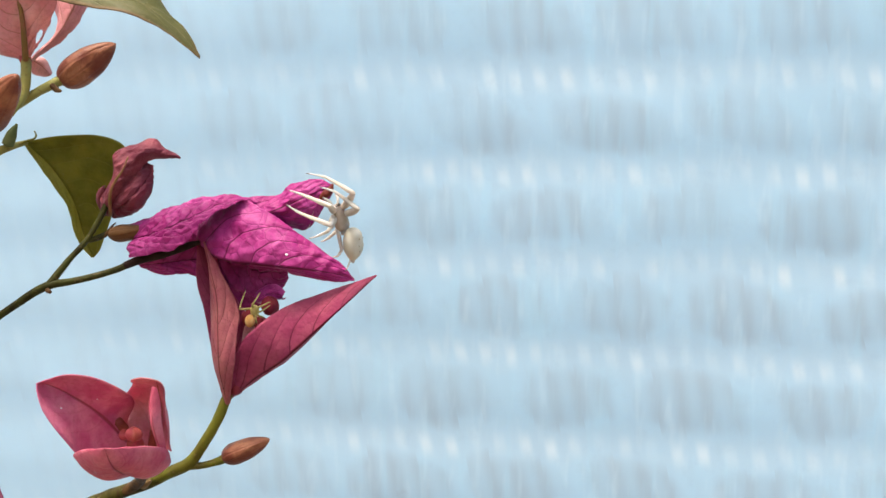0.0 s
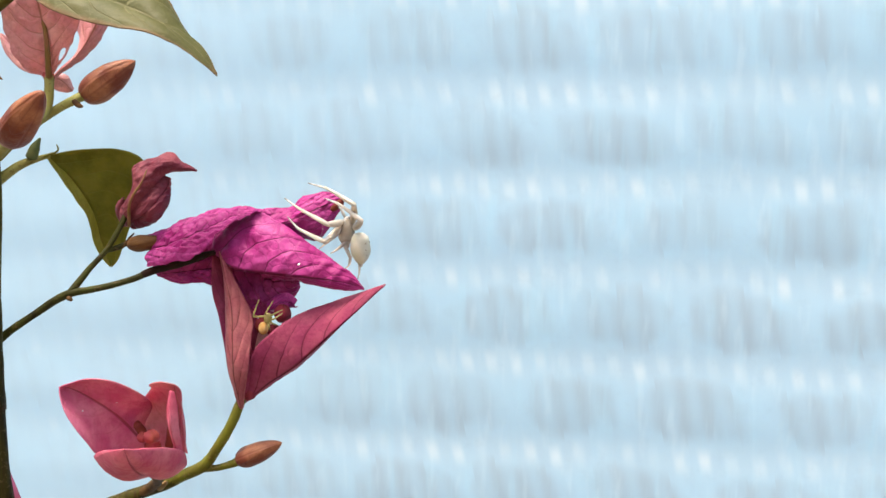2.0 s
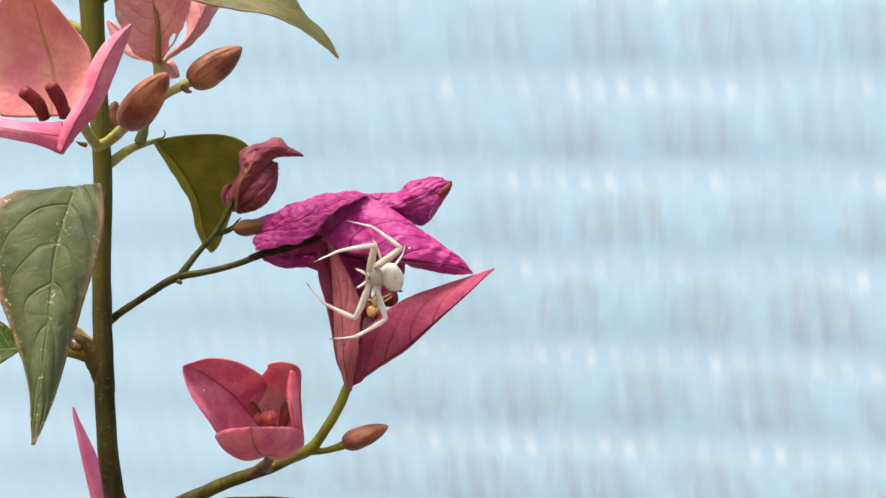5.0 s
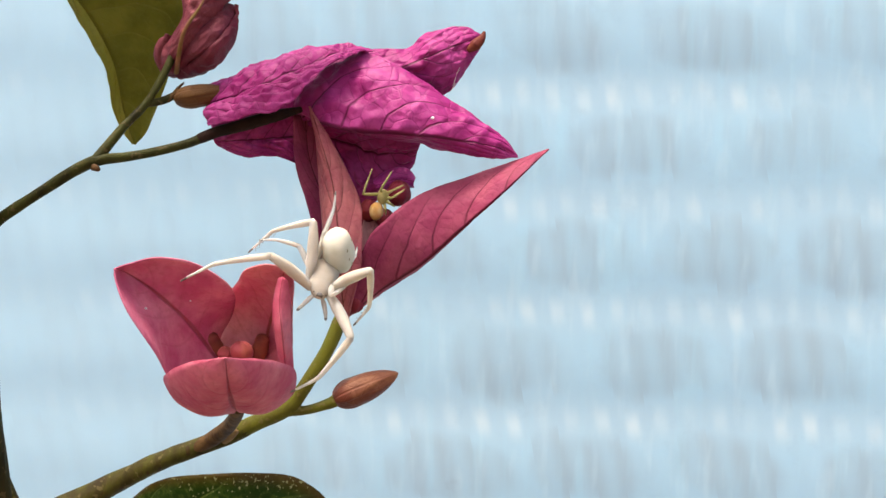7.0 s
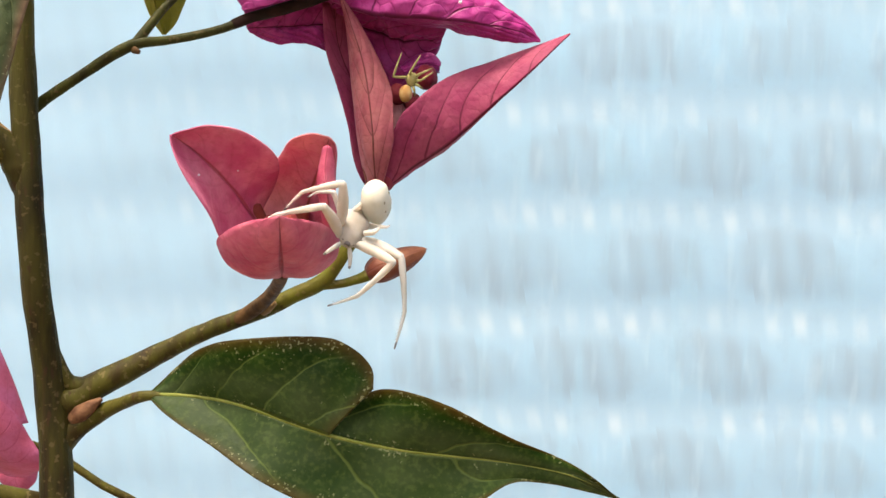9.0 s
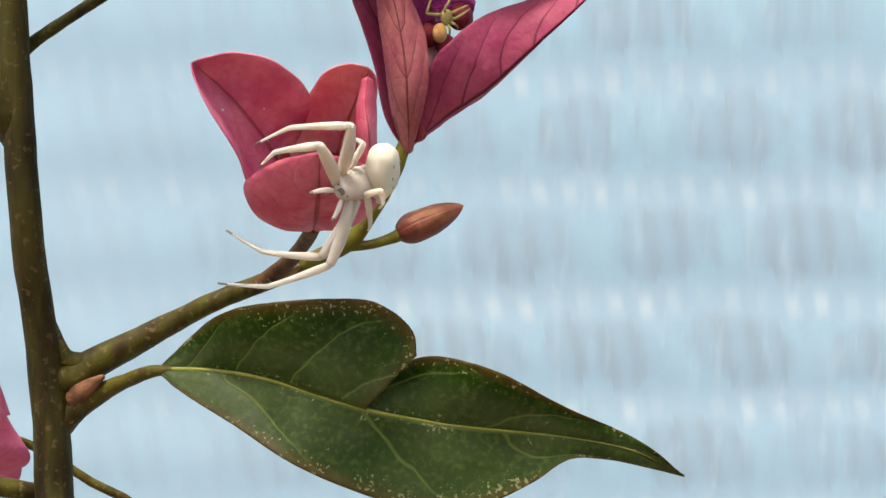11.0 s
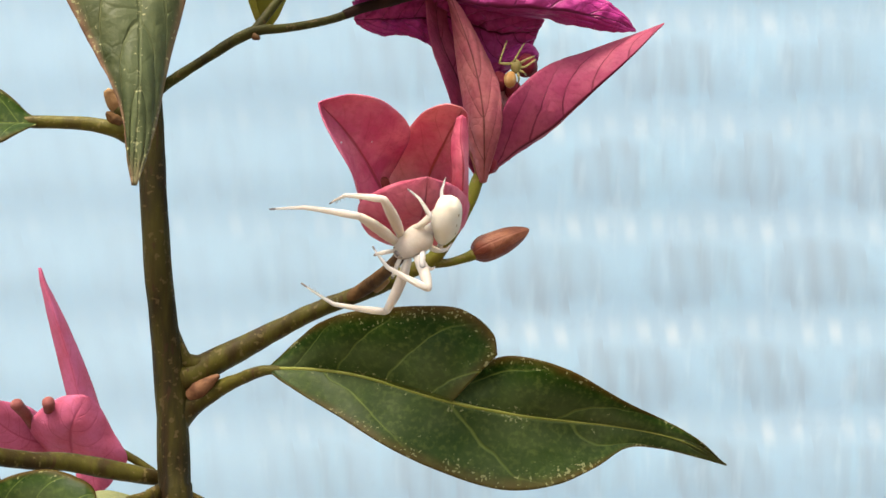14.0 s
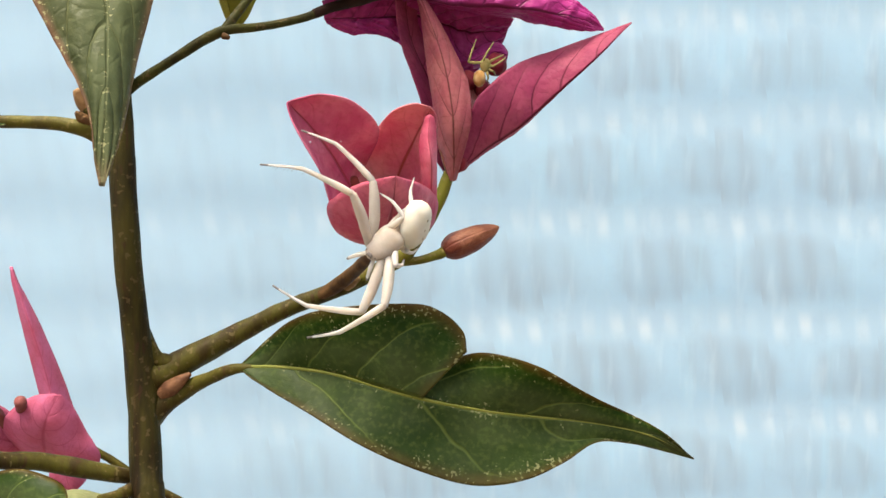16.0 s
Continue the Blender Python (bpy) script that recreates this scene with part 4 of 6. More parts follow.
bud = tube("bud", stalk_pale, plant, [(-79.2, 7.0, 55.2), (-75.0, 2.0, 56.4), (-70.4, -4.0, 59.1)], [0.9, 0.8, 0.9])
tagged(bud, "reddish brown pointed bud on a green stalk")
bud_body("bud_body", bud_skin, bud, (-71.7, -3.0, 58.2), (-62.7, -12.0, 65.7), 2.65)
bud = tube("bud", young_bark, plant, [(-79.5, 12.0, 55.3), (-78.7, 13.0, 57.8), (-78.6, 14.0, 59.5)], [0.6, 0.5, 0.6])
bud_body("bud_body", bud_skin, bud, (-79.0, 14.0, 58.5), (-78.4, 15.0, 63.8), 1.6)
tube("stipule", leaf_small, plant, [(-73.9, 14.0, 56.4), (-73.1, 14.0, 58.4), (-72.3, 14.0, 59.9)], [1.0, 0.9, 0.2])
# Pale pink flower at the top
peduncle = tube("peduncle", stalk_pale, plant, [(-72.0, 10.0, 61.4), (-70.5, 12.0, 64.8), (-70.4, 13.0, 67.8), (-70.7, 14.0, 70.8)], [0.7, 0.8, 0.85, 0.9])
top_flower = blob("flower", tube_pink, plant, (-70.8, 14.0, 70.8), 1.0)
tagged(top_flower, "pale pink veined flower with a small hole")
blade("bract", bract_pale, top_flower, left=[(-71.3, 14.0, 70.5), (-74.8, 12.5, 72.1), (-76.8, 11.0, 76.7), (-77.0, 9.5, 83.1), (-74.8, 8.0, 89.5)],
      mid=[(-70.8, 14.0, 70.5), (-70.2, 11.0, 76.8), (-70.7, 8.5, 83.1), (-71.3, 6.0, 91.0)],
      right=[(-70.2, 14.0, 70.9), (-66.4, 12.0, 75.6), (-64.2, 10.0, 80.7), (-65.0, 8.5, 87.0), (-69.8, 7.0, 91.8)], bulge=0.1, wave=0.5, quilt=0.3, ragged=0.3, nu=110, nv=30, hole=(0.19, 0.87, 0.055, 0.065))
blade("bract", bract_pale, top_flower, left=[(-70.3, 15.0, 70.9), (-66.9, 16.0, 74.6), (-66.2, 17.0, 77.4), (-67.0, 17.5, 82.8), (-62.7, 18.0, 91.0)],
      mid=[(-70.0, 14.0, 70.6), (-65.5, 14.0, 74.9), (-62.0, 14.0, 80.9), (-60.2, 16.0, 89.6)],
      right=[(-69.9, 15.0, 70.5), (-64.7, 15.5, 74.6), (-61.3, 16.0, 79.2), (-59.6, 17.0, 85.9), (-59.6, 18.0, 90.5)], bulge=0.12, wave=0.5, quilt=0.4, ragged=0.3, nu=70, nv=18)
blade("bract", bract_pale, top_flower, left=[(-72.6, 18.0, 71.2), (-77.0, 19.0, 72.2), (-80.4, 20.0, 75.3), (-81.6, 20.0, 78.8)],
      mid=[(-72.9, 19.0, 71.8), (-76.6, 19.5, 74.3), (-81.4, 20.0, 78.8)],
      right=[(-72.9, 19.0, 72.8), (-76.1, 19.3, 75.8), (-79.2, 19.7, 77.8), (-81.2, 20.0, 78.9)], bulge=0.15, wave=0.2)
blade("bract", bract_pale, top_flower, left=[(-71.5, 17.0, 71.1), (-71.0, 18.0, 68.9), (-69.6, 19.0, 68.5)],
      mid=[(-70.8, 16.0, 71.1), (-69.3, 17.0, 70.2), (-67.9, 18.0, 68.6)],
      right=[(-70.5, 17.0, 71.7), (-68.8, 18.0, 71.3), (-68.0, 19.0, 69.1)], bulge=0.2, wave=0.2)
tube("midrib", rib_olive, top_flower, [(-70.4, 13.0, 70.5), (-69.9, 10.3, 76.7), (-70.8, 9.3, 83.3), (-71.1, 5.5, 90.9)], [0.55, 0.38, 0.28, 0.15])
# Long olive leaf hanging over it
leaf = tube("leaf", bark, plant, [(-79.8, 10.0, 80.8), (-76.1, 7.0, 82.0), (-72.5, 4.0, 83.7), (-68.0, 0.0, 85.3)], [1.0, 0.9, 0.8, 0.5])
tagged(leaf, "long drooping olive leaf with brown rim")
blade("blade", leaf_back, leaf, left=[(-69.4, 0.0, 84.8), (-65.9, 2.0, 91.2), (-57.2, 0.0, 91.0), (-49.4, -2.0, 86.7), (-45.8, -4.0, 81.1), (-42.7, -6.5, 76.1), (-39.2, -9.0, 72.8), (-36.9, -10.8, 69.0)],
      mid=[(-69.4, 0.0, 84.4), (-61.4, -4.0, 82.9), (-52.8, -6.5, 79.9), (-46.1, -9.0, 76.8), (-40.7, -9.9, 73.1), (-36.9, -10.8, 68.8)],
      right=[(-70.3, 0.0, 83.0), (-63.2, -7.0, 78.7), (-55.6, -9.0, 76.3), (-48.3, -11.0, 75.0), (-43.1, -10.9, 73.0), (-39.3, -10.9, 70.4), (-36.9, -10.8, 68.6)], bulge=0.08, wave=0.3, quilt=0.12, nu=80, nv=18)
# Pink flower in front of the stem
peduncle = tube("peduncle", stalk_pale, plant, [(-79.2, 7.0, 55.4), (-77.9, -2.0, 56.8), (-76.0, -12.0, 58.1), (-74.9, -22.0, 59.0)], [0.9, 0.8, 0.8, 0.8])
near_flower = blob("flower", tube_pink, plant, (-74.2, -24.0, 55.0), 1.2)
tagged(near_flower, "pale pink cup-shaped flower with dark red florets")
blade("bract", bract_pink, near_flower, left=[(-74.3, -27.0, 53.0), (-72.8, -28.0, 56.9), (-70.2, -28.5, 60.7), (-69.2, -29.0, 64.1), (-66.8, -30.0, 67.5), (-63.3, -31.0, 69.7)],
      mid=[(-73.0, -29.0, 52.5), (-70.3, -31.0, 56.6), (-68.1, -31.3, 60.4), (-66.5, -31.7, 64.1), (-64.6, -32.0, 67.4), (-62.8, -32.0, 69.6)],
      right=[(-73.2, -28.0, 52.3), (-71.1, -29.0, 54.7), (-67.8, -29.5, 58.4), (-65.4, -30.0, 63.6), (-63.9, -30.5, 67.3), (-63.0, -31.0, 69.7)], bulge=0.12, wave=0.15)
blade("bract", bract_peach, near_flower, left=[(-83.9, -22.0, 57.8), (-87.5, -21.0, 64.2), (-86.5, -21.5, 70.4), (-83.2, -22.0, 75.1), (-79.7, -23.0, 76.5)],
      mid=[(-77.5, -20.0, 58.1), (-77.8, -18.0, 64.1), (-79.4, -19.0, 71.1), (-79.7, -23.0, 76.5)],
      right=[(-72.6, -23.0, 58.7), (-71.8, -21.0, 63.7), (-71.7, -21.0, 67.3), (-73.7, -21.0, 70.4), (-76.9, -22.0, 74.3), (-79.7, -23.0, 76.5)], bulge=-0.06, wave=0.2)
blade("bract", bract_pink, near_flower, left=[(-74.2, -25.0, 57.0), (-77.3, -27.0, 56.7), (-81.1, -29.0, 57.0), (-85.6, -29.0, 58.4)],
      mid=[(-73.7, -27.0, 54.7), (-77.0, -30.0, 55.1), (-81.2, -30.5, 55.7), (-84.7, -31.0, 56.7)],
      right=[(-73.8, -27.0, 52.3), (-76.2, -29.0, 53.5), (-79.9, -30.0, 54.2), (-85.1, -30.0, 55.3)], bulge=0.1, wave=0.15)
tube("floret", floret_maroon, near_flower, [(-74.5, -23.0, 57.9), (-74.8, -24.5, 60.0), (-75.5, -26.0, 62.0)], [0.85, 0.95, 1.05, 0.95])
tube("floret", floret_maroon, near_flower, [(-77.4, -23.0, 57.6), (-77.9, -24.5, 59.6), (-79.3, -26.0, 61.1)], [0.85, 0.95, 1.05, 0.95])
# Drooping dusty leaf close to the stem
leaf = tube("leaf", young_bark, plant, [(-78.7, 8.5, 46.8), (-78.2, 2.0, 47.2), (-77.7, -4.0, 47.1), (-78.1, -8.0, 46.8)], [0.6, 0.55, 0.5, 0.4])
tagged(leaf, "drooping grey-green dusty leaf with reddish margin")
blade("blade", leaf_dusty, leaf, left=[(-82.1, -8.9, 47.5), (-86.4, -11.0, 47.0), (-88.9, -14.1, 43.3), (-87.1, -17.4, 35.2), (-82.5, -20.8, 26.1), (-79.3, -23.9, 19.9), (-78.3, -25.3, 14.2), (-77.7, -26.4, 11.6)],
      mid=[(-77.6, -9.1, 48.1), (-78.0, -15.6, 38.7), (-77.5, -20.5, 29.3), (-77.3, -24.1, 21.3), (-77.5, -25.2, 15.8), (-77.5, -26.4, 11.6)],
      right=[(-75.5, -7.5, 48.4), (-73.8, -8.0, 48.2), (-71.6, -14.5, 42.0), (-72.6, -18.0, 33.4), (-74.6, -20.0, 24.8), (-75.9, -23.6, 17.0), (-77.3, -26.5, 11.6)], bulge=0.08, wave=0.4, quilt=0.4, nu=80, nv=18)
# Leaf on the far side of the stem
leaf = tube("leaf", young_bark, plant, [(-78.6, 9.5, 18.6), (-80.8, 7.6, 19.4), (-83.0, 6.4, 20.0), (-86.2, 7.0, 20.5), (-89.5, 7.8, 20.6), (-92.5, 8.3, 20.6), (-95.0, 7.5, 20.5)], [1.6, 1.3, 0.95, 0.85, 0.8, 0.8, 0.4])
blade("blade", leaf_dark, leaf, left=[(-91.3, 8.2, 20.7), (-93.3, 8.8, 22.0), (-96.4, 9.4, 24.7), (-103.7, 7.6, 27.7), (-112.4, 5.8, 23.7)],
      mid=[(-91.3, 8.2, 20.6), (-94.0, 7.0, 20.2), (-100.1, 5.8, 20.1), (-111.2, 2.3, 20.0)],
      right=[(-91.3, 8.2, 20.5), (-93.1, 5.2, 19.1), (-96.8, 2.3, 16.6), (-103.9, 1.1, 14.3), (-110.5, -0.1, 18.6)], bulge=0.06, wave=0.3)
# Flower low down behind the stem
far_flower = blob("flower", tube_red, plant, (-96.4, 55.0, -27.9), 1.3)
tagged(far_flower, "bright pink flower with tall pointed bract")
blade("bract", bract_far, far_flower, left=[(-93.3, 55.0, -25.1), (-95.1, 55.0, -17.5), (-97.1, 55.0, -8.9), (-98.5, 55.1, -2.3), (-99.0, 55.2, 0.9)],
      mid=[(-91.1, 52.0, -25.2), (-93.4, 52.5, -15.3), (-96.1, 53.0, -6.9), (-98.8, 55.2, 0.9)],
      right=[(-88.4, 56.0, -25.5), (-90.7, 56.0, -18.2), (-94.3, 56.0, -9.1), (-97.4, 55.6, -2.4), (-98.6, 55.2, 0.9)], bulge=0.08, wave=0.3)
blade("bract", bract_far, far_flower, left=[(-96.0, 52.0, -30.1), (-98.9, 48.5, -25.6), (-97.8, 45.0, -21.9), (-93.9, 44.0, -19.1), (-90.4, 43.0, -18.6)],
      mid=[(-92.5, 49.0, -30.6), (-92.1, 43.0, -23.9), (-90.0, 43.0, -18.8)],
      right=[(-88.0, 52.0, -33.8), (-83.9, 46.0, -29.8), (-86.0, 45.0, -25.0), (-88.0, 44.0, -20.7), (-89.6, 43.0, -18.8)], bulge=0.12, wave=0.3)
blade("bract", bract_far, far_flower, left=[(-96.0, 52.0, -30.1), (-100.6, 48.5, -30.1), (-104.9, 45.0, -25.6), (-106.5, 45.0, -21.2)],
      mid=[(-96.5, 50.0, -27.8), (-101.0, 46.5, -25.2), (-105.3, 43.0, -20.4)],
      right=[(-97.7, 52.0, -23.5), (-99.7, 48.5, -21.0), (-103.2, 45.0, -19.5)], bulge=0.12, wave=0.3)
blade("bract", bract_far, far_flower, left=[(-91.8, 54.0, -30.7), (-92.7, 54.0, -34.5), (-90.0, 54.0, -36.5)],
      mid=[(-89.9, 53.0, -30.6), (-89.9, 53.0, -34.4), (-89.0, 53.0, -36.5)],
      right=[(-86.4, 54.0, -30.9), (-86.8, 54.0, -34.7), (-88.7, 54.0, -36.8)], bulge=0.12, wave=0.2)
tube("floret", floret_dull, far_flower, [(-96.1, 50.0, -26.9), (-95.7, 45.5, -22.0), (-95.3, 41.5, -19.4)], [0.7, 0.8, 0.95])
tube("floret", floret_dull, far_flower, [(-97.4, 50.0, -26.9), (-99.2, 45.5, -22.0), (-100.0, 41.5, -19.6)], [0.7, 0.8, 0.95])
peduncle = tube("peduncle", young_bark, plant, [(-95.4, 55.0, -28.2), (-90.0, 58.0, -29.3), (-84.6, 60.0, -32.2), (-77.1, 60.0, -37.8), (-69.5, 60.0, -42.8), (-58.0, 58.0, -56.0), (-54.0, 40.0, -92.0), (-70.0, 14.0, -150.0)], [0.7, 0.7, 0.75, 0.75, 0.8, 0.8, 0.9, 1.2])
# Leaves low beside the stem
leaf = tube("leaf", young_bark, plant, [(-76.2, 9.0, -25.5), (-78.7, 5.0, -25.9), (-82.7, 2.0, -25.6)], [0.9, 0.8, 0.5])
blade("blade", leaf_pale, leaf, left=[(-79.9, 4.0, -25.4), (-82.8, 3.0, -24.3), (-85.3, 2.0, -24.5), (-88.2, 0.0, -26.2)],
      mid=[(-79.6, 4.0, -25.7), (-82.6, 1.0, -25.4), (-87.9, -2.0, -27.6)],
      right=[(-79.2, 4.0, -26.2), (-80.0, 1.0, -28.2), (-84.1, -2.0, -29.8), (-87.6, -4.0, -28.4)], bulge=0.1, wave=0.2)
leaf = tube("leaf", young_bark, plant, [(-96.6, 5.0, -20.2), (-95.8, 4.0, -22.7), (-94.1, 2.0, -24.4)], [0.8, 0.7, 0.4])
blade("blade", leaf_dark, leaf, left=[(-96.0, 2.0, -22.9), (-92.7, 1.0, -21.4), (-88.8, 0.0, -20.8), (-85.2, -1.0, -21.9), (-83.6, -2.0, -23.2), (-83.3, -4.0, -25.4)],
      mid=[(-96.0, 2.0, -24.9), (-90.6, -0.5, -24.6), (-85.9, -3.0, -25.5), (-82.9, -5.0, -29.0)],
      right=[(-95.6, 0.0, -27.1), (-91.5, -2.5, -28.6), (-86.8, -5.0, -29.1), (-83.1, -6.0, -29.4)], bulge=0.1, wave=0.2)
# Thorns, a torn fleck and a stray shoot
blob("fleck", fleck_white, low_flower, (-56.5, -13.2, 17.3), 0.13, 0.9)
blob("fleck", fleck_white, low_flower, (-52.5, -9.0, 17.8), 0.1, 0.9)
blob("fleck", fleck_white, wilted_flower, (-25.6, 2.5, 39.1), 0.2, 0.9)
tube("thorn", brown_bark, plant, [(-78.3, 8.0, 70.5), (-77.1, 7.5, 69.8), (-76.1, 7.0, 69.3)], [0.6, 0.4, 0.1])
tube("thorn", brown_bark, plant, [(-81.3, 8.0, 55.5), (-82.2, 7.5, 55.7), (-82.7, 7.0, 56.0)], [0.5, 0.35, 0.1])
tube("shoot", young_bark, plant, [(-82.5, 12.0, 75.2), (-86.2, 14.0, 76.9), (-90.9, 16.0, 77.8), (-98.6, 20.0, 78.8)], [0.9, 0.8, 0.7, 0.7])
tube("axillary_bud", brown_bark, plant, [(-88.7, 15.0, 77.5), (-88.7, 14.5, 78.4), (-88.0, 14.0, 79.4)], [0.5, 0.6, 0.15])
tube("axillary_bud", brown_bark, plant, [(-90.1, 15.0, 77.8), (-90.1, 14.5, 78.7), (-89.4, 14.0, 79.6)], [0.5, 0.6, 0.15])
tube("tendril", young_bark, plant, [(-72.3, 16.0, 56.7), (-71.3, 16.0, 57.2), (-70.3, 16.0, 57.5), (-69.8, 16.0, 58.1), (-70.1, 16.0, 58.9)], [0.22, 0.2, 0.18, 0.16, 0.1])
tube("tendril", brown_bark, plant, [(-57.5, 12.0, 41.0), (-56.8, 12.3, 41.9), (-56.2, 12.7, 42.8), (-55.6, 13.0, 43.5)], [0.28, 0.26, 0.22, 0.1])
tube("axillary_bud", brown_bark, plant, [(-65.4, 8.0, 32.4), (-64.8, 7.5, 32.1)], [0.5, 0.3])
# Swollen leaf base on the stem
tube("leaf_scar", bark, plant, [(-77.6, 8.6, 12.5), (-78.5, 8.4, 16.2), (-79.6, 8.0, 19.2), (-80.9, 7.2, 21.2), (-82.0, 6.6, 22.6)], [1.3, 1.85, 2.1, 1.6, 0.8])
tube("axillary_bud", brown_bark, plant, [(-81.8, 6.4, 20.6), (-82.6, 6.0, 21.1), (-83.2, 5.6, 21.8)], [0.8, 0.75, 0.3])
# ---- plant ends ----

# ---- the spiders ----
THIGH, SHIN = 6.0, 9.8  # millimetres, walking legs
# hip, thigh and shin of the short hind legs
HIND_LEGS = (((1.3, -0.2, -0.3), 3.3, 4.2), ((1.05, -0.95, -0.3), 3.8, 4.4), ((-1.3, -0.2, -0.3), 3.3, 4.2), ((-1.05, -0.95, -0.3), 3.8, 4.4))
HIPS = ((1.0, 1.5, -0.25), (1.3, 0.7, -0.3), (-1.0, 1.5, -0.25), (-1.3, 0.7, -0.3))


def round_body(name, material, parent, middle, size, shape, grain=0.03):
    """A rounded body in its own thing's space, millimetres; shape(t) gives the girth from its rear (0) to its front (1)."""
    bm = bmesh.new()
    rings, nu, nv = [], 24, 28
    for k in range(nu + 1):
        t = k / nu
        ring = []
        for j in range(nv):
            a = 2 * math.pi * j / nv
            g = shape(t)
            p = Vector((size[0] * g * math.cos(a), size[1] * (2 * t - 1), size[2] * g * math.sin(a)))
            p *= 1 + grain * noise.noise(p * 0.9 + Vector(middle))
            ring.append(bm.verts.new((p + Vector(middle)) * 0.001))
        rings.append(ring)
    for a, b in zip(rings, rings[1:]):
        for j in range(nv):
            bm.faces.new((a[j], b[j], b[(j + 1) % nv], a[(j + 1) % nv]))
    bmesh.ops.remove_doubles(bm, verts=bm.verts, dist=0.00001)
    bmesh.ops.recalc_face_normals(bm, faces=bm.faces)
    return part(name, bm, material, parent)


def limb(name, parent, length, girths, bow, skin, claw=None, crook=0.0, bristles=0):
    """A tapering limb along +Y from its joint, bowed, and crooked at its last joint; the tip is a dark claw where one is given."""
    bm = bmesh.new()
    n, sides, rings = 26, 12, []
    for k in range(n + 1):
        t = k / n
        r = float(np.interp(t, np.linspace(0, 1, len(girths)), girths))
        c = Vector((0, length * t, bow * 4 * t * (1 - t) + crook * min(t / 0.58, (1 - t) / 0.42)))
        rings.append([bm.verts.new((c + Vector((r * math.cos(a), 0, r * math.sin(a)))) * 0.001) for a in (2 * math.pi * j / sides for j in range(sides))])
    for k in range(n):
        for j in range(sides):
            f = bm.faces.new((rings[k][j], rings[k + 1][j], rings[k + 1][(j + 1) % sides], rings[k][(j + 1) % sides]))
            f.material_index = 1 if claw and k >= n - 2 else 0
    for ring, c in ((rings[0], -0.5 * girths[0]), (rings[-1], length + girths[-1])):
        top = bm.verts.new((0, c * 0.001, 0))
        for j in range(sides):
            f = bm.faces.new((ring[j], ring[(j + 1) % sides], top))
            f.material_index = 1 if claw and c > 0 else 0
    for k in range(bristles):
        # short bristles on the inner side of the foot
        ring = rings[round(n * (0.55 + 0.36 * k / bristles))]
        foot = ring[9 + k % 2].co.copy()
        tip = bm.verts.new(foot + Vector((0.00010 * (k % 3 - 1), 0.00030, -0.00042)))
        across = [bm.verts.new(foot + Vector((x, y, 0.00004))) for x, y in ((-0.00003, 0), (0.00003, -0.00002), (0, 0.00004))]
        for j in range(3):
            f = bm.faces.new((across[j], across[(j + 1) % 3], tip))
            f.material_index = 1
    bmesh.ops.recalc_face_normals(bm, faces=bm.faces)
    ob = part(name, bm, skin, parent)
    if claw:
        ob.data.materials.append(claw)
    return ob


def joint(thigh_way, shin_way, bend_axis):
    """The thigh's turn and the knee's angle for the ways of thigh and shin; the bend axis is kept on one side."""
    k, f = Vector(thigh_way).normalized(), Vector(shin_way).normalized()
    x = f.cross(k)
    x = x.normalized() if x.length > 0.15 or bend_axis is None else bend_axis.copy()
    x = (x - k * x.dot(k)).normalized()
    if bend_axis is not None and x.dot(bend_axis) < 0:
        x = -x
    turn = Matrix((x, k, x.cross(k))).transposed()
    local = turn.transposed() @ f
    return turn.to_4x4(), math.degrees(math.atan2(local.z, local.y)), x


def ball(t):
    return max(0.0, 1 - (2 * t - 1) ** 2) ** 0.5


def abdomen_girth(t):
    """Broad and rounded in front, drawn to a blunt point behind."""
    u = 2 * t - 1
    return max(0.0, 1 - abs(u) ** 2.8) ** 0.5 if u > -0.1 else max(0.0, 1 - abs(u + 0.1) ** 1.7 / 0.836) ** 0.62


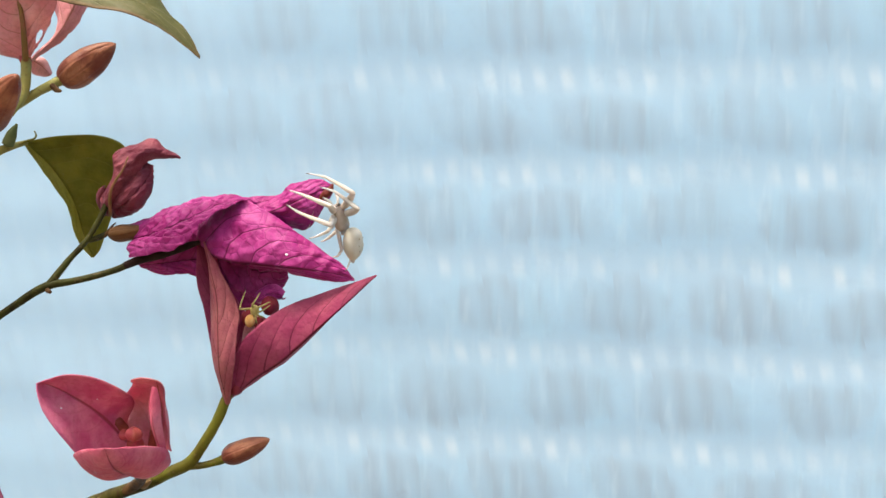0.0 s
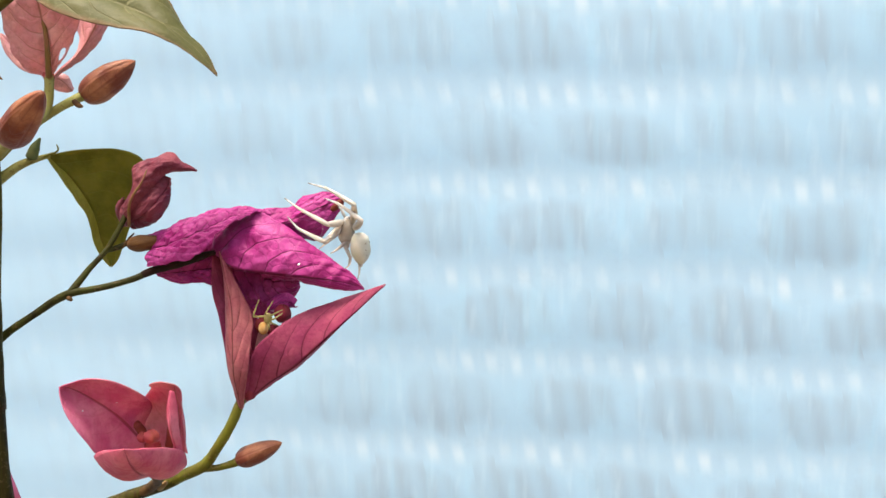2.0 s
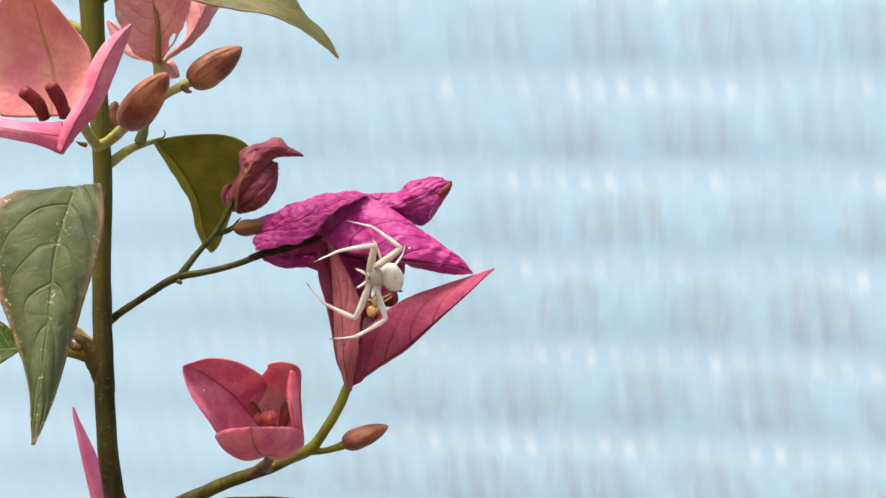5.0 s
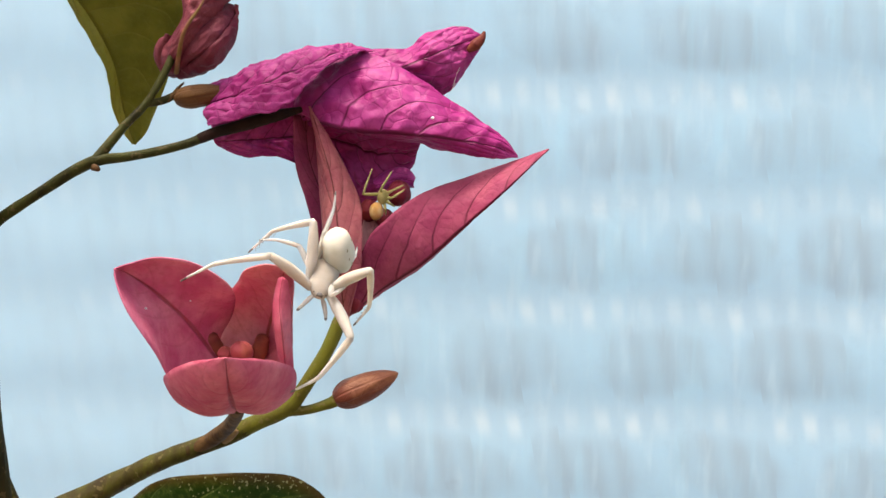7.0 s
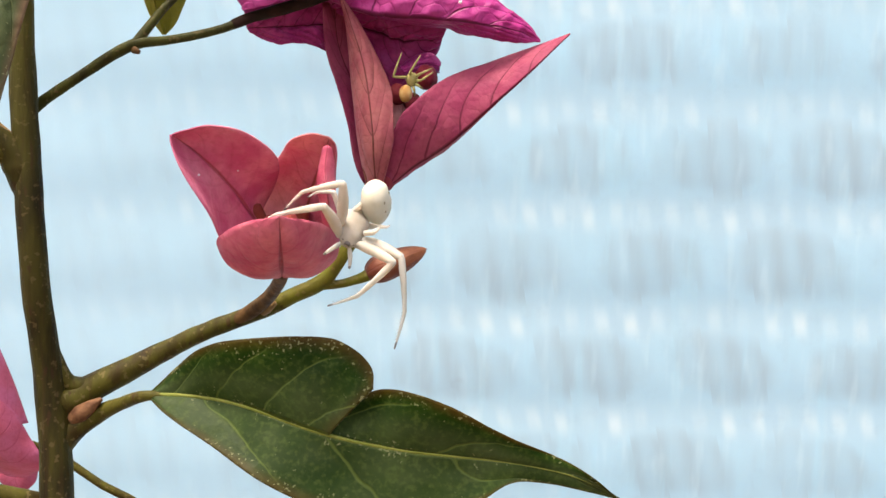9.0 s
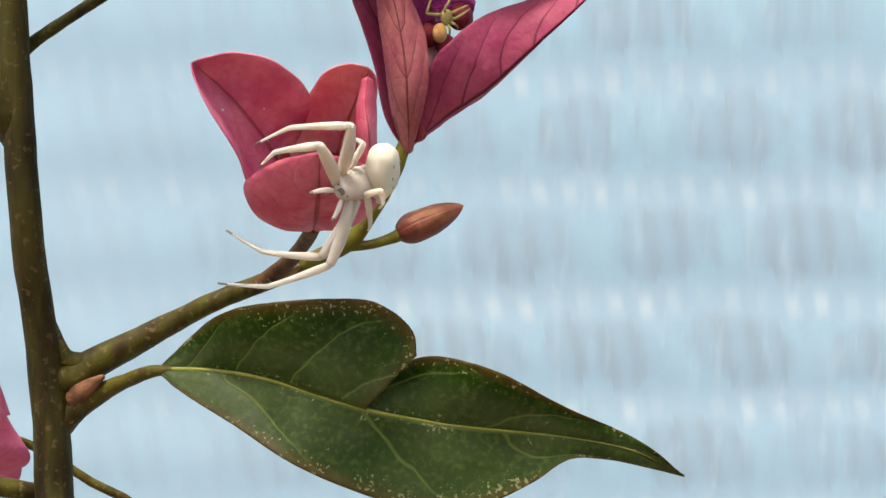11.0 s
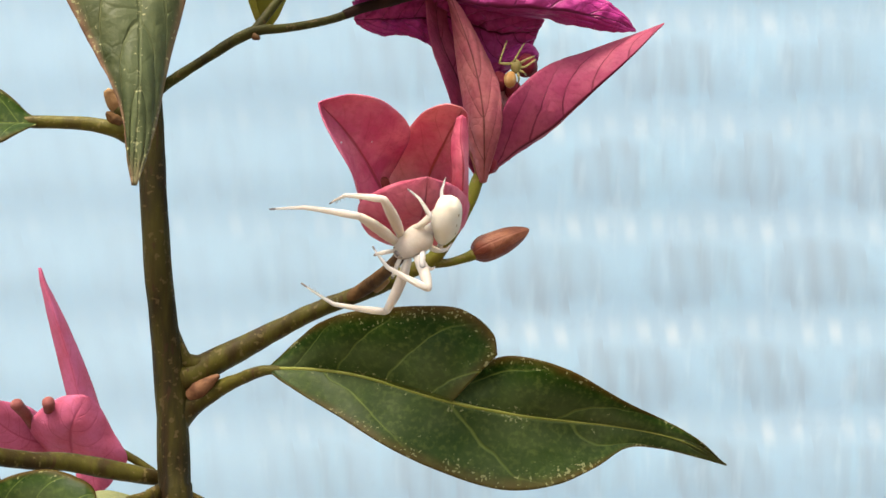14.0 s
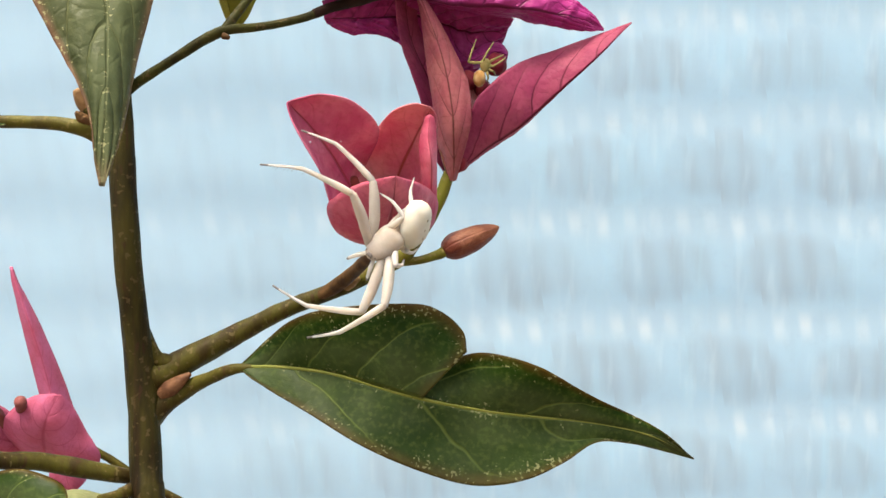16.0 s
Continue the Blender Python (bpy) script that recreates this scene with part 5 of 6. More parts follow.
def crab_spider():
    spider = tagged(new("crab_spider"), "white crab spider with long front legs climbing over the flowers", "spider")
    head = round_body("cephalothorax", spider_head, spider, (0, 0.3, 0), (1.72, 2.3, 0.98), lambda t: max(0.0, 1 - abs(2 * t - 1) ** 3.4) ** 0.5 * (1.0 - 0.42 * t ** 1.6), 0.05)
    abdomen = round_body("abdomen", spider_white, spider, (0, 0, 0), (2.08, 2.7, 1.55), abdomen_girth, 0.05)
    round_body("pedicel", spider_leg, spider, (0, -1.75, 0.1), (0.75, 0.8, 0.6), lambda t: 0.9)
    for x, y, z in ((0.26, 2.42, 0.30), (-0.26, 2.42, 0.30), (0.66, 2.16, 0.48), (-0.66, 2.16, 0.48)):
        round_body("eye", spider_claw, head, (x, y, z), (0.10, 0.10, 0.10), ball)
    round_body("face_spot", spider_claw, head, (0, 2.28, 0.42), (0.34, 0.24, 0.2), ball, 0.3)
    for s in (1, -1):
        palp = limb("palp", spider, 2.2, (0.2, 0.26, 0.22, 0.15), 0.25, spider_leg, spider_claw)
        palp.matrix_basis = pose(0.0005 * s, 0.0022, -0.0003, -18, 0, -30 * s)
        for spot, (a, b) in enumerate(((0.8, 0.9), (0.95, -0.2), (0.6, -1.1))):
            high = 1.55 * abdomen_girth(0.5 + b / 5.4) * math.sqrt(1 - (a / (2.08 * abdomen_girth(0.5 + b / 5.4))) ** 2)
            round_body("abdomen_pit", spider_pit, abdomen, (a * s, b, high - 0.02), (0.17 - 0.03 * spot, 0.17, 0.05), ball)
    round_body("spinneret", spider_leg, abdomen, (0, -2.75, -0.2), (0.35, 0.4, 0.32), ball)
    legs = []
    for hip in HIPS:
        leg = limb("leg", spider, THIGH, (0.40, 0.60, 0.58, 0.40), 0.2, spider_leg)
        leg.matrix_basis = Matrix.Translation(Vector(hip) * 0.001)
        shin = limb("shin", leg, SHIN, (0.37, 0.39, 0.32, 0.27, 0.23, 0.17, 0.13, 0.10), 0.25, spider_leg, spider_claw, 0.75, 12)
        shin.matrix_basis = pose(0, THIGH * 0.001, 0)
        legs.append((hip, leg, shin, THIGH))
    for hip, thigh, foot in HIND_LEGS:
        leg = limb("leg", spider, thigh, (0.27, 0.34, 0.28), 0.1, spider_leg)
        leg.matrix_basis = Matrix.Translation(Vector(hip) * 0.001)
        shin = limb("shin", leg, foot, (0.25, 0.24, 0.18, 0.13, 0.09), 0.15, spider_leg, spider_claw, 0.2)
        shin.matrix_basis = pose(0, thigh * 0.001, 0)
        legs.append((hip, leg, shin, thigh))
    return spider, abdomen, legs


def small_spider():
    """A small greenish spider that sits between the bracts with raised front legs."""
    at = mm((-31.6, 6.0, 29.0))
    spider = tagged(new("small_spider"), "small olive green spider with an amber abdomen inside the flower", "spider")
    round_body("cephalothorax", green_spider, spider, (0.55, 0.6, 0.35), (0.75, 0.95, 0.55), ball, 0.12)
    round_body("abdomen", amber, spider, (-0.2, -1.1, 0.2), (0.85, 1.15, 0.8), ball, 0.08)
    for k, (a, b, c) in enumerate((
        ((0.2, 1.0, 0.3), (-1.9, 0.9, 0.8), (-0.9, 3.9, 0.9)),
        ((0.4, 1.2, 0.4), (0.2, 1.5, 0.9), (1.5, 3.7, 1.0)),
        ((0.9, 1.0, 0.4), (1.6, 1.4, 0.9), (3.0, 2.1, 0.6)),
        ((1.0, 0.6, 0.4), (1.5, 0.5, 1.0), (3.1, 1.6, 1.1)),
        ((0.9, 0.1, 0.4), (1.4, -0.2, 0.9), (2.0, -0.5, 0.1)),
        ((0.7, -0.2, 0.4), (0.8, -0.9, 0.9), (0.9, -1.5, 0.2)),
    )):
        a, b, c = Vector(a), Vector(b), Vector(c)
        turn, bend, _ = joint(b - a, c - b, None)
        leg = limb("leg", spider, (b - a).length, (0.17, 0.2, 0.15), 0.05, green_spider)
        leg.matrix_basis = Matrix.Translation(a * 0.001) @ turn
        shin = limb("shin", leg, (c - b).length, (0.14, 0.13, 0.07), 0.05, green_spider)
        shin.matrix_basis = pose(0, (b - a).length * 0.001, 0, bend)
    spider.matrix_world = Matrix.Translation(at) @ pose(0, 0, 0, 90, 0, 0)
    return spider


spider, abdomen, walking_legs = crab_spider()
small_spider()


def body_pose(at, ahead, back):
    """The spider's pose from its place, the way it faces and the way its back faces."""
    y = Vector(ahead).normalized()
    z = (Vector(back) - y * y.dot(Vector(back))).normalized()
    return Matrix.Translation(at) @ Matrix((y.cross(z), y, z)).transposed().to_4x4()


def step_leg(limbs, rows):
    hip, leg, shin, thigh = limbs
    thigh_rows, shin_rows, axis = [], [], None
    for t, thigh_way, shin_way in rows:
        turn, bend, axis = joint(thigh_way, shin_way, axis)
        thigh_rows.append((t, Matrix.Translation(Vector(hip) * 0.001) @ turn))
        shin_rows.append((t, pose(0, thigh * 0.001, 0, bend)))
    walk(leg, thigh_rows)
    walk(shin, shin_rows)


# ---- spider moves ----
def motions():
    """The spider climbs down over the flowers: its body, then each walking leg and its shin."""
    body = [
        (0, (-0.01679, 0.17000, 1.00505), (-0.27, -0.05, 0.96), (0.76, -0.63, 0.18)),
        (1.5, (-0.01676, 0.17000, 1.00465), (-0.28, -0.05, 0.96), (0.76, -0.63, 0.18)),
        (2, (-0.01745, 0.16968, 1.00477), (0.10, 0.06, 0.99), (0.64, -0.77, -0.02)),
        (2.5, (-0.01839, 0.16900, 1.00592), (-0.50, -0.24, 0.83), (0.54, -0.84, 0.08)),
        (3, (-0.02129, 0.16739, 1.00545), (-0.56, -0.71, 0.42), (0.76, -0.64, -0.06)),
        (3.5, (-0.02598, 0.16721, 1.00413), (-0.45, -0.80, 0.40), (0.84, -0.53, -0.12)),
        (3.7, (-0.02704, 0.16720, 1.00393), (-0.43, -0.81, 0.40), (0.85, -0.52, -0.14)),
        (5.8, (-0.03274, 0.16525, 0.99019), (-0.56, -0.77, -0.29), (0.73, -0.63, 0.27)),
        (6, (-0.03337, 0.16475, 0.98991), (-0.58, -0.75, -0.31), (0.69, -0.66, 0.30)),
        (6.25, (-0.03458, 0.16250, 0.98685), (-0.75, -0.62, -0.23), (0.51, -0.76, 0.39)),
        (6.5, (-0.03539, 0.15972, 0.98270), (-0.15, -0.77, -0.62), (0.57, -0.58, 0.58)),
        (7, (-0.03883, 0.15709, 0.98066), (-0.21, -0.51, -0.84), (0.29, -0.85, 0.44)),
        (7.5, (-0.03849, 0.15684, 0.97842), (-0.19, -0.61, -0.77), (0.37, -0.77, 0.52)),
        (8, (-0.03863, 0.15748, 0.97682), (-0.17, -0.26, -0.95), (0.23, -0.95, 0.22)),
        (8.5, (-0.03917, 0.15570, 0.97267), (-0.28, -0.60, -0.75), (0.33, -0.79, 0.51)),
        (9, (-0.04019, 0.15481, 0.97194), (-0.38, -0.49, -0.78), (0.31, -0.86, 0.40)),
        (9.2, (-0.04021, 0.15477, 0.97197), (-0.40, -0.48, -0.78), (0.29, -0.88, 0.39)),
        (11.3, (-0.04526, 0.15000, 0.97042), (-0.68, -0.65, -0.34), (0.44, -0.73, 0.52)),
        (11.5, (-0.04520, 0.15000, 0.97048), (-0.68, -0.65, -0.34), (0.44, -0.73, 0.52)),
        (12, (-0.04649, 0.14900, 0.96983), (-0.74, -0.65, -0.20), (0.49, -0.71, 0.50)),
        (12.5, (-0.04765, 0.14900, 0.96894), (-0.71, -0.62, -0.32), (0.40, -0.74, 0.55)),
        (13, (-0.04962, 0.14800, 0.96765), (-0.82, -0.39, -0.41), (0.17, -0.86, 0.47)),
        (13.5, (-0.04989, 0.14800, 0.96645), (-0.80, -0.20, -0.57), (-0.03, -0.93, 0.37)),
        (14, (-0.04983, 0.14800, 0.96644), (-0.81, -0.05, -0.58), (-0.15, -0.95, 0.29)),
        (14.5, (-0.04952, 0.14800, 0.96640), (-0.76, -0.05, -0.65), (-0.17, -0.95, 0.27)),
        (15, (-0.04917, 0.14797, 0.96665), (-0.77, -0.05, -0.64), (-0.16, -0.95, 0.27)),
        (15.5, (-0.04953, 0.14800, 0.96631), (-0.78, -0.05, -0.62), (-0.16, -0.95, 0.28)),
        (16, (-0.04945, 0.14800, 0.96627), (-0.77, -0.10, -0.63), (-0.13, -0.94, 0.31)),
    ]
    walk(spider, [(t, body_pose(at, ahead, back)) for t, at, ahead, back in body])
    # the abdomen swings on its waist: its middle in millimetres, the way to its front, and its back
    swing = [
        (0, (0.69, -4.36, 0.53), (0.10, 0.97, 0.20), (0.33, -0.23, 0.91)),
        (1.5, (0.52, -3.92, 0.30), (0.11, 0.97, 0.21), (0.33, -0.23, 0.91)),
        (2, (2.23, -2.46, 1.23), (-0.25, 0.97, -0.01), (0.47, 0.13, 0.87)),
        (2.5, (-0.03, -3.47, 0.14), (0.24, 0.97, 0.04), (0.38, -0.13, 0.92)),
        (3, (-0.45, -3.72, 1.42), (0.54, 0.83, -0.13), (0.04, 0.14, 0.99)),
        (3.5, (-0.33, -3.35, 1.42), (0.16, 0.98, -0.14), (0.23, 0.10, 0.97)),
        (3.7, (-0.19, -3.24, 1.43), (0.16, 0.97, -0.16), (0.23, 0.12, 0.96)),
        (5.8, (-0.55, -3.16, 1.09), (0.80, 0.50, 0.34), (-0.27, -0.21, 0.94)),
        (6, (-0.49, -3.30, 1.11), (0.79, 0.45, 0.43), (-0.36, -0.24, 0.90)),
        (6.5, (-0.97, -2.77, 1.09), (0.78, 0.11, 0.62), (-0.62, 0.15, 0.77)),
        (7, (-0.86, -3.18, 0.67), (0.60, -0.19, 0.77), (-0.79, -0.01, 0.61)),
        (7.5, (-1.17, -3.32, 1.22), (0.65, -0.08, 0.75), (-0.75, 0.05, 0.66)),
        (8, (-1.40, -3.01, 0.45), (0.56, -0.45, 0.70), (-0.80, -0.07, 0.59)),
        (8.5, (-0.81, -3.42, 1.10), (0.63, -0.05, 0.77), (-0.78, -0.04, 0.63)),
        (9, (-1.06, -3.50, 0.93), (0.64, -0.19, 0.75), (-0.77, -0.08, 0.63)),
        (9.2, (-0.99, -3.50, 0.85), (0.63, -0.20, 0.75), (-0.78, -0.10, 0.62)),
        (11.3, (-0.53, -3.02, 0.81), (0.69, -0.13, 0.72), (-0.72, -0.27, 0.64)),
        (11.5, (-0.53, -3.02, 0.82), (0.69, -0.13, 0.72), (-0.72, -0.27, 0.64)),
        (12, (-1.12, -2.86, 0.53), (0.72, 0.00, 0.69), (-0.65, -0.34, 0.68)),
        (12.5, (-1.05, -3.01, 0.81), (0.62, -0.23, 0.75), (-0.77, -0.34, 0.54)),
        (13, (-0.82, -3.46, 0.61), (0.63, -0.42, 0.65), (-0.76, -0.51, 0.40)),
        (13.5, (-0.25, -3.97, 0.56), (0.58, -0.61, 0.54), (-0.80, -0.53, 0.26)),
        (14, (-0.20, -4.08, 0.20), (0.61, -0.65, 0.45), (-0.78, -0.60, 0.18)),
        (14.5, (-0.19, -3.43, 0.01), (0.53, -0.73, 0.43), (-0.84, -0.52, 0.15)),
        (15, (-0.49, -2.67, -0.20), (0.54, -0.72, 0.43), (-0.83, -0.53, 0.16)),
        (15.5, (-0.56, -3.56, -0.02), (0.52, -0.74, 0.42), (-0.85, -0.51, 0.15)),
        (16, (-0.62, -3.61, 0.06), (0.49, -0.74, 0.46), (-0.86, -0.48, 0.17)),
    ]
    walk(abdomen, [(t, body_pose(Vector(at) * 0.001, ahead, back)) for t, at, ahead, back in swing])
    right_first = [
        (0, (-0.35, 0.36, 0.87), (0.02, 0.48, -0.88)),
        (1.5, (-0.32, 0.38, 0.86), (-0.00, 0.53, -0.85)),
        (2, (-0.53, 0.48, 0.70), (-0.33, 0.29, -0.90)),
        (2.5, (0.25, 0.96, -0.10), (-0.45, 0.40, -0.79)),
        (3, (0.97, 0.22, -0.10), (-0.06, 0.31, -0.95)),
        (3.5, (0.88, -0.43, 0.20), (0.29, 0.67, -0.69)),
        (3.7, (0.88, -0.43, 0.20), (0.31, 0.64, -0.71)),
        (4.75, (0.72, 0.35, 0.60), (-0.15, 0.78, -0.60)),
        (5.8, (0.65, 0.72, 0.23), (-0.38, 0.41, -0.83)),
        (6, (0.64, 0.67, 0.36), (-0.29, 0.73, -0.62)),
        (6.25, (0.50, 0.72, 0.49), (-0.23, 0.60, -0.77)),
        (6.5, (0.96, -0.28, -0.02), (0.28, 0.21, -0.94)),
        (7, (0.88, -0.06, 0.48), (0.71, 0.27, -0.65)),
        (7.5, (0.73, -0.01, 0.68), (-0.07, 0.00, -1.00)),
        (8, (0.75, -0.41, 0.51), (0.43, 0.67, -0.61)),
        (8.5, (0.62, 0.26, 0.74), (0.44, 0.61, -0.66)),
        (9, (0.62, 0.09, 0.78), (0.44, 0.17, -0.88)),
        (9.2, (0.60, 0.08, 0.79), (0.45, 0.19, -0.87)),
        (10.25, (0.39, 0.43, 0.82), (0.31, 0.11, -0.94)),
        (11.3, (0.50, 0.55, 0.67), (0.28, -0.27, -0.92)),
        (11.5, (0.53, 0.54, 0.65), (0.28, -0.26, -0.93)),
        (12, (0.17, 0.65, 0.74), (0.48, -0.08, -0.87)),
        (12.5, (0.17, 0.62, 0.77), (0.65, 0.12, -0.75)),
        (13, (0.36, 0.54, 0.76), (0.70, 0.40, -0.59)),
        (13.5, (0.57, 0.48, 0.67), (0.74, 0.55, -0.40)),
        (14, (0.58, 0.35, 0.74), (0.70, 0.66, -0.27)),
        (14.5, (0.66, 0.27, 0.70), (0.77, 0.60, -0.21)),
        (15, (0.68, 0.11, 0.73), (0.74, 0.67, 0.00)),
        (15.5, (0.68, -0.23, 0.69), (0.86, 0.50, 0.07)),
        (16, (0.73, -0.26, 0.64), (0.84, 0.53, 0.11)),
    ]
    step_leg(walking_legs[0], right_first)
    right_second = [
        (0, (-0.42, 0.07, 0.90), (0.22, 0.46, -0.86)),
        (1.5, (-0.40, 0.08, 0.91), (0.20, 0.48, -0.85)),
        (2, (-0.41, 0.21, 0.88), (-0.12, 0.32, -0.94)),
        (2.5, (0.16, 0.29, 0.94), (0.19, 0.12, -0.97)),
        (3, (0.60, 0.27, 0.75), (0.29, -0.55, -0.78)),
        (3.5, (0.75, 0.41, 0.52), (0.15, -0.00, -0.99)),
        (3.7, (0.70, 0.47, 0.54), (0.19, 0.01, -0.98)),
        (4.75, (0.56, -0.18, 0.81), (0.43, 0.39, -0.81)),
        (5.8, (0.32, -0.53, 0.79), (0.66, -0.13, -0.74)),
        (6, (0.32, -0.67, 0.67), (0.69, -0.08, -0.72)),
        (6.25, (0.25, -0.19, 0.95), (0.65, 0.03, -0.76)),
        (6.5, (0.44, -0.13, 0.89), (0.37, -0.58, -0.72)),
        (7, (0.27, -0.84, 0.46), (0.43, 0.11, -0.90)),
        (7.5, (0.44, -0.75, 0.48), (0.41, -0.16, -0.90)),
        (8, (0.31, -0.75, 0.58), (-0.03, -0.08, -1.00)),
        (8.5, (0.38, -0.64, 0.67), (0.43, 0.44, -0.78)),
        (9, (0.44, -0.33, 0.84), (0.30, 0.12, -0.95)),
        (9.2, (0.43, -0.35, 0.83), (0.31, 0.14, -0.94)),
        (10.25, (0.36, -0.00, 0.93), (0.37, 0.30, -0.88)),
        (11.3, (0.37, 0.12, 0.92), (0.51, 0.23, -0.83)),
        (11.5, (0.36, 0.09, 0.93), (0.50, 0.28, -0.82)),
        (12, (0.39, 0.19, 0.90), (0.53, -0.04, -0.85)),
        (12.5, (0.17, 0.08, 0.98), (0.55, -0.20, -0.81)),
        (13, (0.35, 0.18, 0.92), (0.69, 0.15, -0.70)),
        (13.5, (0.61, 0.21, 0.76), (0.49, 0.18, -0.85)),
        (14, (0.50, 0.01, 0.86), (0.52, 0.34, -0.78)),
        (14.5, (0.66, -0.04, 0.75), (0.71, 0.37, -0.60)),
        (15, (0.76, -0.20, 0.61), (0.83, 0.41, -0.38)),
        (15.5, (0.71, -0.62, 0.32), (0.97, 0.18, -0.15)),
        (16, (0.70, -0.62, 0.35), (0.98, 0.16, -0.12)),
    ]
    step_leg(walking_legs[1], right_second)
    left_first = [
        (0, (-0.74, 0.21, 0.64), (0.14, 0.38, -0.91)),
        (1.5, (-0.75, 0.23, 0.62), (0.15, 0.38, -0.91)),
        (2, (-0.84, -0.13, 0.52), (-0.30, 0.36, -0.88)),
        (2.5, (-0.92, 0.37, -0.08), (0.17, 0.76, -0.63)),
        (3, (-0.56, 0.71, 0.42), (0.38, -0.17, -0.91)),
        (3.5, (-0.71, 0.33, -0.62), (0.59, -0.06, -0.80)),
        (3.7, (-0.74, 0.29, -0.60), (0.56, -0.03, -0.83)),
        (4.75, (-0.92, 0.29, -0.28), (0.61, 0.33, -0.72)),
        (5.8, (-0.77, 0.08, -0.64), (0.63, -0.06, -0.77)),
        (6, (-0.79, 0.07, -0.61), (0.74, -0.02, -0.68)),
        (6.25, (-0.98, 0.12, -0.19), (0.38, 0.20, -0.90)),
        (6.5, (-0.62, 0.21, -0.76), (0.25, 0.03, -0.97)),
        (7, (-0.47, 0.82, 0.33), (0.27, 0.39, -0.88)),
        (7.5, (-0.38, 0.88, 0.29), (0.17, 0.12, -0.98)),
        (8, (-0.24, 0.74, 0.63), (0.34, 0.31, -0.89)),
        (8.5, (-0.42, 0.28, 0.87), (-0.06, 0.31, -0.95)),
        (9, (-0.56, 0.36, 0.74), (0.26, 0.39, -0.88)),
        (9.2, (-0.87, -0.27, -0.41), (0.30, 0.50, -0.81)),
        (10.25, (-0.94, 0.14, -0.32), (0.29, 0.71, -0.65)),
        (11.3, (-0.45, 0.62, -0.65), (0.51, 0.72, -0.47)),
        (11.5, (-0.45, 0.62, -0.65), (0.51, 0.72, -0.47)),
        (12, (-0.46, 0.56, -0.69), (0.53, 0.70, -0.47)),
        (12.5, (-0.34, 0.64, -0.68), (0.43, 0.73, -0.53)),
        (13, (-0.39, 0.78, -0.49), (0.72, 0.54, -0.43)),
        (13.5, (-0.41, 0.85, -0.33), (0.86, 0.43, -0.27)),
        (14, (-0.49, 0.85, -0.20), (0.83, 0.51, -0.20)),
        (14.5, (-0.41, 0.90, -0.17), (0.87, 0.50, -0.07)),
        (15, (-0.39, 0.90, -0.18), (0.84, 0.51, -0.20)),
        (15.5, (-0.50, 0.87, 0.03), (0.85, 0.51, -0.12)),
        (16, (-0.46, 0.88, -0.09), (0.86, 0.49, -0.12)),
    ]
    step_leg(walking_legs[2], left_first)
    left_second = [
        (0, (-0.80, -0.12, 0.59), (0.09, 0.45, -0.89)),
        (1.5, (-0.83, -0.10, 0.56), (0.13, 0.45, -0.89)),
        (2, (-0.76, -0.47, 0.45), (-0.16, 0.35, -0.92)),
        (2.5, (-0.89, 0.06, 0.45), (0.37, 0.42, -0.83)),
        (3, (-0.86, 0.44, -0.27), (-0.44, 0.30, -0.85)),
        (3.5, (-0.87, 0.37, 0.33), (0.15, 0.57, -0.81)),
        (3.7, (-0.90, 0.32, 0.30), (0.15, 0.53, -0.83)),
        (4.75, (-0.94, -0.17, 0.29), (-0.21, 0.81, -0.55)),
        (5.8, (-0.78, 0.45, 0.44), (-0.29, 0.49, -0.82)),
        (6, (-0.76, 0.44, 0.47), (-0.27, 0.46, -0.85)),
        (6.25, (-0.87, -0.18, 0.47), (-0.24, 0.19, -0.95)),
        (6.5, (-0.47, 0.63, 0.62), (-0.24, -0.16, -0.96)),
        (7, (-0.33, -0.04, 0.94), (-0.22, 0.16, -0.96)),
        (7.5, (-0.53, 0.37, 0.76), (-0.22, -0.16, -0.96)),
        (8, (-0.50, 0.22, 0.84), (-0.31, 0.18, -0.93)),
        (8.5, (-0.51, 0.34, 0.79), (-0.39, 0.66, -0.64)),
        (9, (-0.63, 0.31, 0.72), (-0.44, 0.75, -0.48)),
        (9.2, (-0.64, 0.29, 0.71), (-0.44, 0.76, -0.48)),
        (10.25, (-0.89, 0.20, -0.41), (0.11, 0.68, -0.72)),
        (11.3, (-0.18, 0.70, -0.69), (0.84, 0.03, -0.54)),
        (11.5, (-0.23, 0.69, -0.69), (0.86, 0.07, -0.51)),
        (12, (-0.64, 0.73, -0.24), (0.70, 0.04, -0.71)),
        (12.5, (-0.60, 0.79, -0.09), (0.73, -0.29, -0.62)),
        (13, (-0.69, 0.62, 0.38), (0.78, -0.13, -0.61)),
        (13.5, (-0.64, 0.48, 0.60), (0.86, -0.06, -0.50)),
        (14, (-0.69, 0.31, 0.65), (0.82, 0.09, -0.56)),
        (14.5, (-0.63, 0.39, 0.67), (0.78, 0.47, -0.41)),
        (15, (-0.60, 0.58, 0.54), (0.56, 0.67, -0.49)),
        (15.5, (-0.65, 0.69, 0.32), (0.36, 0.77, -0.52)),
        (16, (-0.65, 0.71, 0.28), (0.37, 0.75, -0.54)),
    ]
    step_leg(walking_legs[3], left_second)
